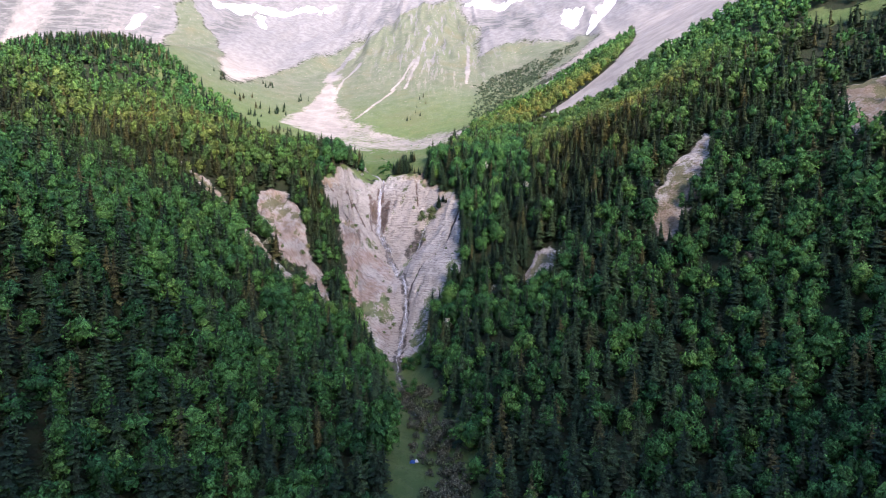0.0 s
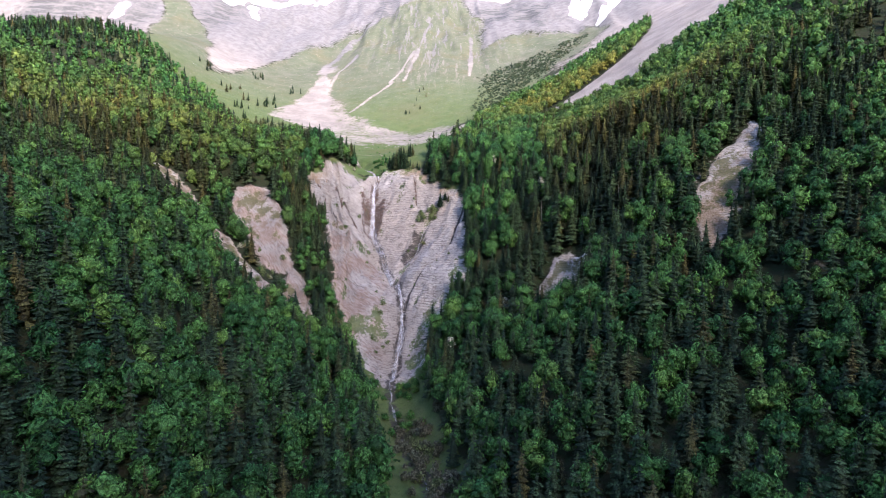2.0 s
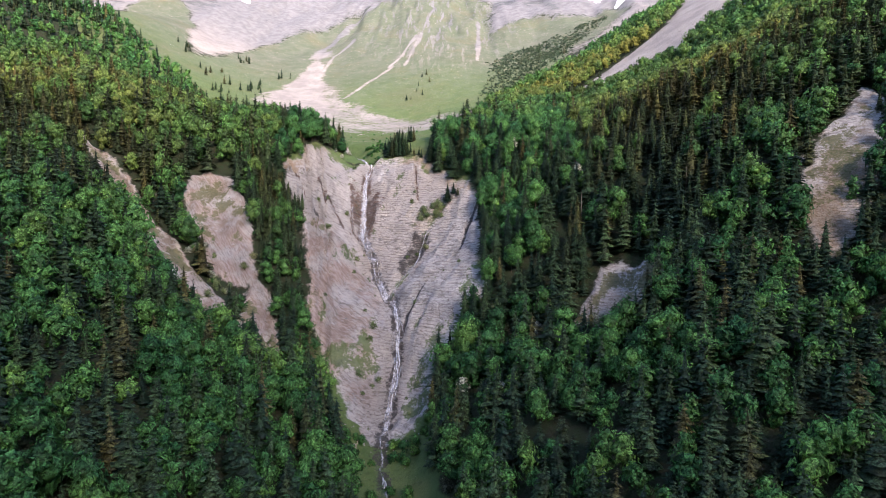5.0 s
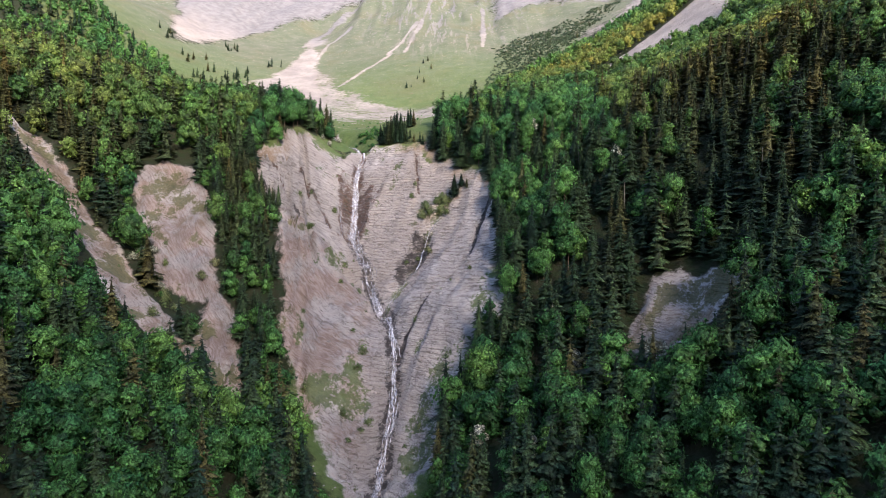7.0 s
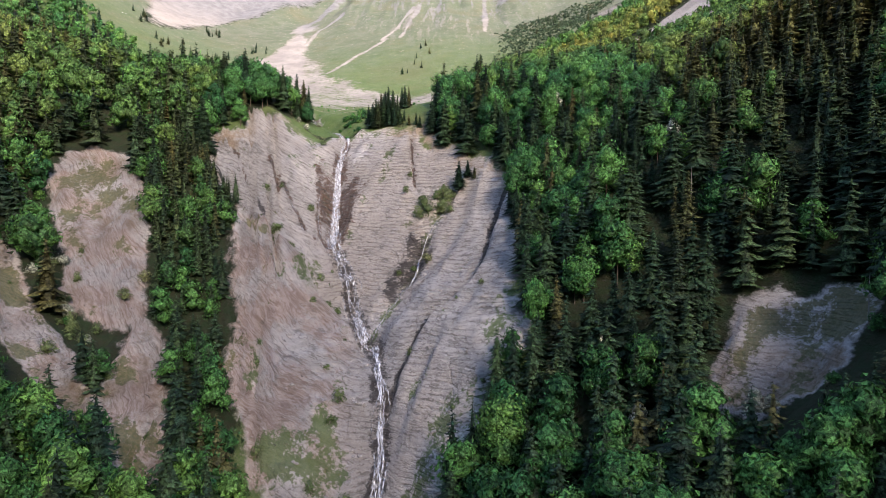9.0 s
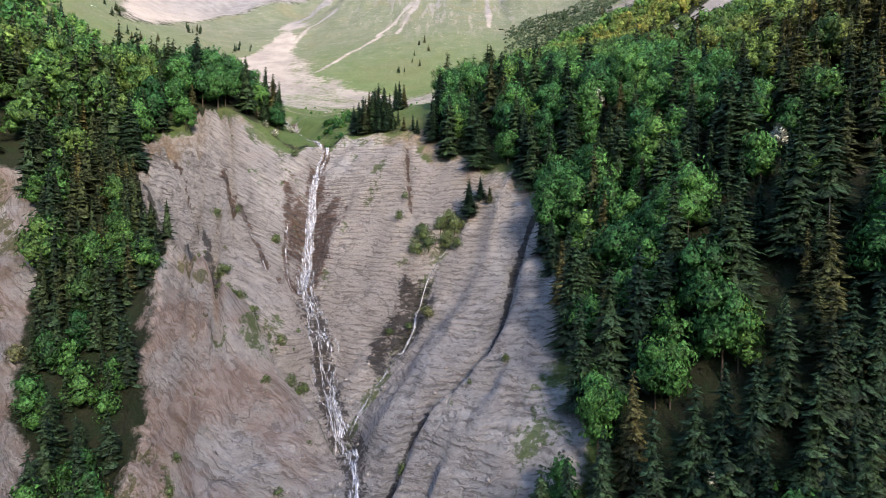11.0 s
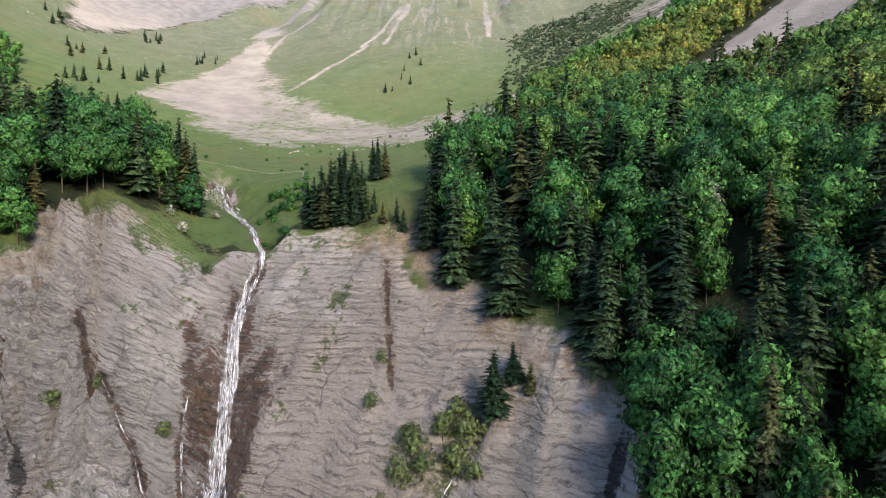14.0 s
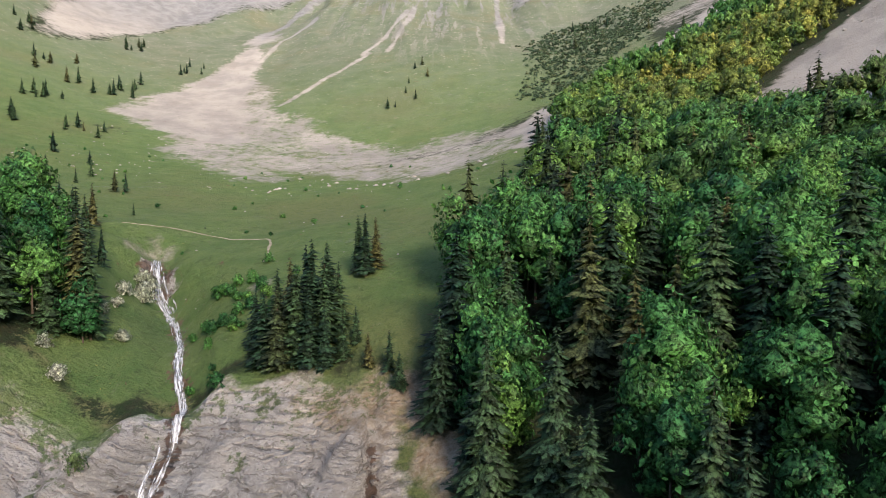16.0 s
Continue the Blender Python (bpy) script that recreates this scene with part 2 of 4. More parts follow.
def water_material():
    n = Nodes("white_water", 0.3)
    # streaks run with the flow, and tear open where the water is thin
    flow = n.node("ShaderNodeCombineXYZ", X=n.attribute("across"), Y=n.attribute("along"), Z=0.0).outputs[0]
    streak = n.noise(1.0, 5, 0.65, (2.6, 0.13, 1.0), flow)
    torn = n.noise(1.0, 3, 0.6, (1.1, 0.5, 1.0), flow)
    colour = n.mix(n.ramp(streak, 0.40, 0.62), (0.34, 0.36, 0.39), (0.72, 0.74, 0.77))
    body = n.calc("ADD", n.calc("MULTIPLY", streak, 0.6), n.calc("MULTIPLY", torn, 0.4))
    n.put(n.b.inputs["Alpha"], n.ramp(n.calc("ADD", body, n.attribute("thick")), 0.44, 0.61))
    return n.finish(colour, streak, 0.7, 0.2)


GROUND = ground_material()
# the colour after the translucency holds warm sunlight painted into the leaves
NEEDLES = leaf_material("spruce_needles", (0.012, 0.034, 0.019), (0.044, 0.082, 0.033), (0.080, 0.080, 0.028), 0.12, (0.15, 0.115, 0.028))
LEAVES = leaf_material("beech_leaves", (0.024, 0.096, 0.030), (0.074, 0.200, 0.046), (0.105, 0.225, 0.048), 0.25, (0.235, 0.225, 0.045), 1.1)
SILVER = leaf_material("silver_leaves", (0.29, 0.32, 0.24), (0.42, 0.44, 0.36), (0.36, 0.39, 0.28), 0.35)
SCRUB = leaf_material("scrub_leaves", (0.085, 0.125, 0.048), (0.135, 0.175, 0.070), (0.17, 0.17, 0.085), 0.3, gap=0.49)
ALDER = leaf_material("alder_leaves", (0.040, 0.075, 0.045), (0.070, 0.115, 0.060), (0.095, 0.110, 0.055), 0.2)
BARK = plain_material("bark", (0.075, 0.058, 0.042), (0.16, 0.13, 0.10), 1.5)
PALE_BARK = plain_material("weathered_wood", (0.20, 0.18, 0.16), (0.30, 0.28, 0.25), 1.5)
STONE = plain_material("limestone", (0.26, 0.24, 0.215), (0.42, 0.39, 0.355), 0.6)
WATER = water_material()
# ---- the lie of the land: height lines that run up the valley, lofted across ----
STATIONS = [0, 150, 260, 340, 420, 480, 520, 550, 580, 610, 640, 680, 760, 860, 960, 1120, 1300]
STREAM_Y = [-1800, 0, 320, 420, 490, 545, 595, 635, 680, 720, 900, 1300, 3200]
STREAM_X = [-12, -12, -8, -26, -34, -42, -56, -66, -84, -86, -60, -60, -60]
# name, place across the valley (None: it follows the stream by the offset), heights at the stations
HEIGHT_LINES = [
    ("left_far", -500, 0, [227, 246, 264, 277, 289, 297, 303, 307, 312, 318, 325, 335, 359, 400, 437, 482, 530]),
    ("left_ridge", -370, 0, [189, 200, 221, 236, 244, 248, 252, 256, 261, 269, 280, 292, 310, 336, 365, 414, 481]),
    ("left_shoulder", -270, 0, [143, 146, 177, 201, 207, 209, 217, 227, 239, 252, 263, 274, 284, 300, 323, 384, 469]),
    ("left_bench", -210, 0, [106, 107, 142, 168, 175, 184, 191, 201, 217, 237, 249, 255, 268, 285, 309, 379, 474]),
    ("left_scar", -168, 0, [83, 82, 114, 138, 146, 161, 165, 171, 199, 226, 242, 251, 261, 277, 303, 381, 480]),
    ("left_rib", -122, 0, [60, 61, 84, 105, 118, 122, 136, 165, 192, 211, 234, 247, 254, 272, 301, 386, 486]),
    ("left_wall", None, -37, [35, 41, 51, 67, 79, 94, 128, 160, 171, 189, 229, 247, 254, 270, 300, 390, 489]),
    ("stream", None, 0, [30, 37, 44, 54, 60, 78, 115, 132, 144, 166, 208, 231, 250, 270, 301, 395, 491]),
    ("right_wall", None, 37, [32, 36, 47, 64, 86, 102, 134, 147, 159, 187, 215, 236, 254, 276, 305, 399, 490]),
    ("right_foot", 64, 0, [38, 38, 52, 84, 114, 130, 174, 198, 213, 229, 240, 250, 272, 302, 328, 401, 486]),
    ("right_step", 100, 0, [49, 46, 55, 89, 139, 160, 190, 217, 230, 238, 247, 255, 279, 310, 341, 405, 488]),
    ("right_slope", 145, 0, [67, 62, 63, 93, 140, 200, 222, 238, 252, 261, 267, 273, 296, 328, 361, 417, 496]),
    ("right_scar", 195, 0, [91, 87, 89, 122, 172, 220, 250, 264, 272, 280, 288, 297, 324, 357, 388, 435, 509]),
    ("right_shoulder", 265, 0, [130, 130, 139, 166, 214, 251, 273, 292, 310, 323, 332, 344, 372, 405, 431, 467, 532]),
    ("right_ridge", 360, 0, [183, 195, 212, 235, 264, 288, 307, 324, 342, 362, 381, 400, 431, 462, 485, 515, 570]),
    ("right_far", 500, 0, [259, 288, 318, 347, 382, 410, 427, 437, 448, 458, 469, 483, 509, 535, 556, 586, 631]),
]


def hermite(xk, zk, x):
    """Smooth, non-overshooting curve through the knots."""
    xk, zk, x = np.asarray(xk, float), np.asarray(zk, float), np.asarray(x, float)
    h, d = np.diff(xk), np.diff(zk) / np.diff(xk)
    m = np.zeros_like(zk)
    m[0], m[-1] = d[0], d[-1]
    same = d[1:] * d[:-1] > 0
    w1, w2 = 2 * h[1:] + h[:-1], h[1:] + 2 * h[:-1]
    safe0, safe1 = np.where(same, d[:-1], 1), np.where(same, d[1:], 1)
    m[1:-1] = np.where(same, (w1 + w2) / (w1 / safe0 + w2 / safe1), 0)
    x = np.clip(x, xk[0], xk[-1])
    i = np.clip(np.searchsorted(xk, x) - 1, 0, len(h) - 1)
    t = (x - xk[i]) / h[i]
    return ((1 + 2 * t) * (1 - t) ** 2 * zk[i] + t * (1 - t) ** 2 * h[i] * m[i]
            + t * t * (3 - 2 * t) * zk[i + 1] + t * t * (t - 1) * h[i] * m[i + 1])


def smooth(a, b, v):
    t = np.clip((v - a) / (b - a), 0, 1)
    return t * t * (3 - 2 * t)  # a may be the larger: then it falls


LATTICE = np.random.RandomState(11).rand(256, 256)


def value_noise(x, y, size):
    """Smooth value noise in -1..1 with bumps of about that size."""
    u, v = np.asarray(x, float) / size + 57.3, np.asarray(y, float) / size + 91.7
    i, j = np.floor(u).astype(int), np.floor(v).astype(int)
    a, b = u - i, v - j
    a, b = a * a * (3 - 2 * a), b * b * (3 - 2 * b)
    g = lambda p, q: LATTICE[p % 256, q % 256]
    return 2 * ((g(i, j) * (1 - a) + g(i + 1, j) * a) * (1 - b) + (g(i, j + 1) * (1 - a) + g(i + 1, j + 1) * a) * b) - 1


def fractal(x, y, size, octaves=4):
    total = 0
    for k in range(octaves):
        total = total + value_noise(x + 31 * k, y - 17 * k, size / 2 ** k) / 2 ** k
    return total / 1.6


def stations_of(heights):
    """The station heights, carried on behind the eye and up the wall of the cirque."""
    z = np.array(heights, float)
    back = [z[0] * 0.55 + 330, z[0] * 0.75 + 60, z[0] - 8]
    ahead = [z[-1] + 70, z[-1] + 190, z[-1] + 430, z[-1] + 760, z[-1] + 1050]
    return np.r_[back, z, ahead]


ALL_Y = np.array([-1800, -1000, -300] + STATIONS + [1420, 1600, 1900, 2350, 3200], float)


def base_height(xs, ys):
    """Heights over a grid of places across (xs) and along (ys) the valley."""
    stream = np.interp(ys, STREAM_Y, STREAM_X)
    lines_x, lines_z = [], []
    for name, x, offset, heights in HEIGHT_LINES:
        lines_x.append(stream + offset if x is None else np.full_like(ys, x))
        lines_z.append(hermite(ALL_Y, stations_of(heights), ys))
    lx, lz = np.array(lines_x), np.array(lines_z)
    out = np.empty((len(ys), len(xs)))
    for r in range(len(ys)):
        rise_l, rise_r = -25 + 230 * smooth(1180, 1500, ys[r]) + 90 * smooth(600, 200, ys[r]), (lz[-1, r] - lz[-2, r]) * 1.5 + 60
        kx = np.r_[-2600, -1000, lx[:, r], 1000, 2600]
        kz = np.r_[lz[0, r] + rise_l * 4 + 200, lz[0, r] + rise_l * 1.6, lz[:, r], lz[-1, r] + rise_r * 1.6, lz[-1, r] + rise_r * 4 + 200]
        out[r] = hermite(kx, kz, xs)
    return out


def polygon_distance(points, x, y):
    """Signed distance to a closed outline in plan, positive inside."""
    near, inside = np.full(x.shape, 1e18), np.zeros(x.shape, bool)
    for (ax, ay), (bx, by) in zip(points, points[1:] + points[:1]):
        dx, dy = bx - ax, by - ay
        t = np.clip(((x - ax) * dx + (y - ay) * dy) / (dx * dx + dy * dy + 1e-9), 0, 1)
        near = np.minimum(near, (x - ax - t * dx) ** 2 + (y - ay - t * dy) ** 2)
        crosses = (ay > y) != (by > y)
        inside ^= crosses & (x < (bx - ax) * (y - ay) / (by - ay + 1e-9) + ax)
    return np.where(inside, 1, -1) * np.sqrt(near)


def line_distance(points, x, y):
    """Distance to an open line in plan, and how far along it (0..1) the nearest place is."""
    near, along = np.full(np.shape(x), 1e18), np.zeros(np.shape(x))
    for k, ((ax, ay), (bx, by)) in enumerate(zip(points, points[1:])):
        dx, dy = bx - ax, by - ay
        t = np.clip(((x - ax) * dx + (y - ay) * dy) / (dx * dx + dy * dy + 1e-9), 0, 1)
        d = (x - ax - t * dx) ** 2 + (y - ay - t * dy) ** 2
        along = np.where(d < near, (k + t) / (len(points) - 1), along)
        near = np.minimum(near, d)
    return np.sqrt(near), along


# outlines in plan of the bare, grassy and stony places
CLIFF = [(-134, 603), (-120, 619), (-106, 634), (-100, 646), (-91, 651), (-82, 648), (-74, 645), (-67, 648), (-58, 652), (-46, 654), (-29, 648), (-10, 628), (8, 606), (18, 585), (15, 559), (17, 531), (16, 509), (6, 501), (-6, 498), (-13, 493), (-10, 477), (-18, 466), (-39, 463), (-52, 472), (-68, 495), (-77, 507), (-82, 522), (-92, 549), (-98, 579), (-117, 597)]
LEFT_SCAR = [(-177, 580), (-166, 595), (-153, 589), (-135, 575), (-121, 551), (-115, 532), (-102, 522), (-96, 504), (-89, 483), (-79, 467), (-89, 472), (-102, 484), (-115, 497), (-120, 520), (-136, 522), (-150, 539), (-175, 568)]
UPPER_SCAR = [(-245, 576), (-224, 570), (-214, 568), (-189, 553), (-162, 533), (-139, 514), (-125, 507), (-110, 492), (-118, 488), (-133, 496), (-149, 496), (-181, 526), (-201, 544), (-226, 561)]
RIGHT_GULLY = [(74, 498), (86, 499), (104, 477), (88, 467), (69, 470), (58, 481)]
RIGHT_SCAR = [(213, 506), (220, 494), (194, 459), (178, 446), (149, 429), (152, 456), (163, 475), (180, 494)]
HIGH_SCAR = [(329, 509), (350, 487), (306, 424), (290, 439), (303, 476)]
HIGH_PASTURE = [(375, 645), (396, 613), (440, 580), (425, 560), (384, 592), (362, 618)]
LOW_SCREE = [(108, 775), (150, 752), (200, 748), (269, 762), (340, 782), (440, 815), (620, 890), (760, 1240), (640, 1400), (451, 1348), (393, 1207), (350, 1150), (325, 1060), (287, 955), (240, 882), (198, 868), (152, 848), (118, 818)]
HIGH_SCREE = [(20, 850), (23, 915), (52, 978), (111, 1010), (165, 1042), (294, 1180), (395, 1389), (700, 1500), (640, 1250), (480, 1230), (394, 1193), (337, 1144), (215, 1030), (170, 995), (111, 985), (60, 960), (50, 908), (33, 840)]
DEBRIS_FAN = [(-258, 1000), (-246, 1102), (-230, 1194), (-236, 1296), (-215, 1310), (-206, 1173), (-171, 1107), (-151, 1049), (-101, 999), (-39, 945), (-10, 965), (29, 980), (50, 908), (29, 835), (-7, 838), (-39, 840), (-87, 880), (-100, 850), (-152, 881), (-198, 925), (-221, 967)]
CIRQUE_GRASS = [(-700, 1050), (-460, 1080), (-383, 1130), (-345, 1250), (-308, 1360), (-244, 1430), (-173, 1530), (-60, 1650), (25, 1700), (70, 1560), (90, 1380), (158, 1400), (250, 1360), (320, 1370), (330, 1290), (250, 1180), (110, 1030), (40, 985), (0, 920), (-120, 900), (-260, 960)]
LEFT_WOOD = [(-1400, -300), (-46, -300), (-28, 250), (-26, 330), (-40, 420), (-48, 440), (-56, 460), (-70, 482), (-78, 502), (-86, 524), (-92, 549), (-98, 579), (-117, 597), (-106, 636), (-98, 652), (-86, 668), (-104, 690), (-150, 716), (-215, 750), (-262, 840), (-330, 960), (-400, 1010), (-520, 1060), (-800, 1080), (-1400, 1000)]
RIGHT_WOOD = [(1400, -300), (40, -300), (22, 250), (8, 330), (-4, 400), (-12, 440), (-12, 470), (-10, 490), (6, 501), (16, 512), (17, 531), (13, 559), (18, 582), (6, 606), (-10, 626), (-22, 646), (-20, 676), (-4, 686), (8, 704), (14, 756), (30, 800), (38, 850), (62, 948), (111, 982), (170, 990), (240, 1035), (340, 1140), (420, 1190), (640, 1180), (1400, 1200)]
FAN_CORE = [(-258, 1000), (-250, 1100), (-232, 1190), (-236, 1290), (-218, 1300), (-206, 1180), (-190, 1120), (-176, 1060), (-160, 1010), (-150, 960), (-200, 960), (-236, 985)]
WET_WALL = [(-76, 630), (-70, 634), (-62, 635), (-55, 630), (-50, 624), (-50, 620), (-54, 616), (-56, 608), (-60, 604), (-67, 604), (-71, 616), (-75, 622)]
CLEFT = [(-27, 595), (-16, 590), (-16, 583), (-22, 576), (-32, 569), (-38, 573), (-34, 584), (-28, 588)]
SNOWFIELDS = [[(-571, 1531), (-504, 1627), (-380, 1700), (-300, 1740), (-310, 1700), (-459, 1610), (-551, 1510)], [(-475, 1600), (-450, 1605), (-432, 1525), (-450, 1525)], [(-652, 1300), (-662, 1350), (-630, 1380), (-636, 1343)], [(-394, 1050), (-402, 1070), (-404, 1100), (-396, 1090)],
              [(272, 1452), (293, 1510), (335, 1471), (298, 1425)], [(308, 1360), (360, 1460), (393, 1490), (406, 1463), (366, 1405), (323, 1355)], [(60, 1685), (102, 1740), (225, 1670), (174, 1650)]]
SPUR_GRASS = [(-612, 1470), (-594, 1480), (-531, 1410), (-465, 1320), (-425, 1200), (-400, 1120), (-380, 1010), (-330, 985), (-420, 1010), (-480, 1060), (-490, 1110), (-571, 1292), (-588, 1375)]
DARK_BAND = [(81, 1598), (170, 1640), (241, 1530), (212, 1414), (119, 1535)]
SCRUB_BELT = [(50, 1010), (60, 1180), (110, 1250), (247, 1300), (290, 1330), (247, 1245), (160, 1110), (105, 1010), (70, 985)]
SPUR = [(170, 1000), (209, 1022), (276, 1105), (337, 1140), (317, 1060), (263, 960), (205, 950)]

# running water in plan, from the spring line of the meadow to the valley floor
STREAM = [(-99, 724), (-92, 708), (-81, 693), (-74, 680), (-70, 668), (-64, 657), (-62, 648), (-64, 638), (-65, 628), (-64, 616), (-63, 607), (-58, 597), (-52, 585), (-47, 569), (-42, 556), (-36, 542), (-32, 522), (-31, 505), (-33, 491), (-36, 470), (-33, 446), (-28, 421), (-21, 392), (-12, 366), (-2, 330), (4, 290), (4, 220), (0, 120)]
SIDE_STREAM = [(-8, 604), (-13, 599), (-18, 594), (-22, 588), (-22, 582), (-27, 575), (-32, 566), (-38, 556), (-43, 548)]
CREVICE = [(-29, 656), (-28, 644), (-27, 630), (-25, 615)]
RUNNELS = [[(-97, 623), (-91, 618), (-82, 616), (-76, 610), (-70, 604), (-63, 599)], [(-114, 616), (-107, 613), (-103, 606), (-95, 599), (-88, 586), (-83, 577)], [(-121, 601), (-114, 594), (-106, 587), (-98, 582)], [(17, 586), (10, 578), (7, 569), (2, 557), (-6, 546), (-15, 541), (-22, 532), (-30, 516)], [(-73, 624), (-73, 620), (-71, 615), (-66, 608)]]


def steps(*spans):
    """Coordinates that run from span to span: (start, end, step)."""
    return np.concatenate([np.arange(a, b, s) for a, b, s in spans])


XS = steps((-2600, -1000, 100), (-1000, -620, 25), (-620, -236, 8), (-236, -136, 2.5), (-136, 26, 0.95), (26, 116, 2.5), (116, 620, 8), (620, 1000, 25), (1000, 2601, 100))
YS = steps((-2600, -200, 80), (-200, 240, 16), (240, 470, 4.5), (470, 672, 0.95), (672, 1060, 4.2), (1060, 1700, 9), (1700, 2300, 20), (2300, 3201, 60))
GX, GY = np.meshgrid(XS, YS)
GZ = base_height(XS, YS)
# an unseen mountain added behind the way to shade the valley: the hazy sun stands half behind its crest, so the valley
# lies in shade and the heights in light
RIDGE_Y, SHADE_Y, SHADE_Z = -1700.0, 640.0, 178.0
ridge = SHADE_Z + (SHADE_Y - RIDGE_Y) / -math.cos(radians(SUN_TURN)) * math.tan(radians(SUN_HEIGHT)) + 26 * fractal(GX, 0 * GX, 420, 3)
GZ += (ridge - GZ) * smooth(-760, RIDGE_Y, GY)
GZ -= 420 * smooth(RIDGE_Y, -2600, GY)
# the top of the wooded hill, which falls off again to its far side
hill = smooth(640, 860, GY) * (1 - smooth(1120, 1260, GY))
GZ += hill * (13 * np.exp(-((GX + 570) / 70) ** 2) - 60 * smooth(-620, -780, GX))


def cover(points, soft=3.0, wobble=5.0, size=18.0, shrink=0.0):
    """How far a place lies inside an outline, 0..1, with a ragged edge."""
    d = polygon_distance(points, GX, GY) + wobble * fractal(GX, GY, size) - shrink
    return np.clip(0.5 + 0.5 * d / soft, 0, 1)


near_field = smooth(260, 420, GY) * (1 - smooth(700, 900, GY))
cliff = cover(CLIFF, 6, 8, 15)
scars = np.maximum.reduce([cover(LEFT_SCAR, 3, 5), cover(UPPER_SCAR, 3, 4), cover(RIGHT_GULLY, 3, 4), cover(RIGHT_SCAR, 4, 9, 18, 2), cover(HIGH_SCAR, 3, 5)])
rock = np.maximum(cliff, scars)

# forest floor and pasture roll a little; rock stands in ribs, beds and runnels
far = smooth(1050, 1500, GY)
GZ += (1 - rock) * 1.8 * fractal(GX, GY, 45) * (1 - far) * smooth(3, 25, line_distance(STREAM, GX, GY)[0])
GZ += far * (26 * fractal(GX, GY, 260) + 16 * (1 - 2 * np.abs(fractal(GX * 1.0, GY * 0.25, 80, 4))))
# ribs run down the faces towards the stream, beds cross them
flank = smooth(-75, -35, GX - np.interp(GY, STREAM_Y, STREAM_X) - 20 + 12)
turned = GX * 0.8 + GY * 0.6 * (1 - 2 * flank)
down = GY * 0.8 - GX * 0.6 * (1 - 2 * flank)
ribs = 1 - 2.4 * np.abs(fractal(turned, down * 0.28, 30, 4))
spurs = 1 - 2.2 * np.abs(fractal(turned + 40, down * 0.4, 13, 3))
GZ += rock * (5.2 * ribs + 1.7 * spurs + 1.6 * fractal(GX, GY, 7, 4))
level = GZ + 0.6 * np.minimum(GX + 64, 0) + 9 * fractal(GX, GY, 45, 2)
beds = fractal(GX * 0.26 + GY * 0.09, level, 4.4, 4)
GZ += rock * 2.3 * beds
water_d, water_s = line_distance(STREAM, GX, GY)
side_d, side_s = line_distance(SIDE_STREAM, GX, GY)
on_cliff = smooth(455, 490, GY)
GZ -= (3.2 * on_cliff + 1.2) * (1 - smooth(1.0, 9.0, water_d)) * smooth(250, 380, GY)
GZ -= 3.6 * (1 - smooth(0.8, 7.0, side_d))
GZ -= 8.0 * cover(RIGHT_GULLY, 9, 6, 14)
GZ -= 3.2 * (1 - smooth(0.3, 1.8, line_distance(CREVICE, GX, GY)[0])) * cliff
# a crest that parts the lower flank of the cliff from the gully behind it
CREST = [(-110, 590), (-101, 581), (-92, 574), (-83, 568), (-75, 565), (-66, 562), (-55, 554), (-47, 546)]
crest_d = line_distance(CREST, GX, GY)[0]
behind = smooth(-4, 4, GY - np.interp(GX, [p[0] for p in CREST], [p[1] for p in CREST]))
GZ += cliff * (4.6 * np.exp(-(crest_d / 4.0) ** 2) - 4.0 * behind * np.exp(-((crest_d - 8) / 4.5) ** 2))
# the broken step beside the crevice
step = GX - np.interp(GY, [615, 630, 644, 656], [-25, -27, -28, -29]) + 1.1 * beds
GZ -= cliff * 1.8 * smooth(-0.6, 0.6, step) * (1 - smooth(5, 16, step)) * smooth(606, 618, GY) * (1 - smooth(646, 655, GY))
runnel = np.minimum.reduce([line_distance(r, GX, GY)[0] for r in RUNNELS])
GZ -= 3.6 * (1 - smooth(0.3, 3.6, runnel)) * cliff

CASCADE_STEP = [(-112, 713), (-100, 716), (-92, 713), (-84, 709)]
step_d = line_distance(CASCADE_STEP, GX, GY)[0]
below = smooth(2.0, -2.0, GY - np.interp(GX, [p[0] for p in CASCADE_STEP], [p[1] for p in CASCADE_STEP]))
GZ -= 4.2 * below * (1 - smooth(5, 17, water_d)) * smooth(664, 690, GY)
outcrop = np.clip((1 - smooth(1.5, 4.5, step_d)) * (1 - smooth(3, 7, water_d)) * (GY > 698), 0, 1) * np.clip(0.8 + 0.6 * fractal(GX, GY, 4, 3), 0, 1)
GZ += outcrop * 1.6 * fractal(GX, GY, 5, 3)

grass = np.maximum.reduce([
    cover([(-46, -400), (-46, 235), (-44, 330), (-44, 425), (-52, 466), (-12, 474), (-6, 415), (14, 330), (34, 235), (38, -400)], 4, 6),
    cover([(-99, 656), (-84, 658), (-70, 660), (-50, 664), (-22, 655), (-10, 690), (8, 706), (30, 800), (45, 905), (0, 915), (-120, 905), (-260, 960), (-330, 1000), (-900, 1100), (-262, 836), (-215, 748), (-150, 714), (-100, 690), (-86, 668)], 5, 6),
    cover(CIRQUE_GRASS, 22, 40, 120), cover(SPUR_GRASS, 10, 14, 40), cover(HIGH_PASTURE, 5, 6), 0.9 * cover(CLIFF, 4, 5, 14, -7) * (1 - smooth(-66, -84, GX) * (GY < 606))])
wooded = np.maximum(cover(LEFT_WOOD, 3, 3), cover(RIGHT_WOOD, 3, 3))
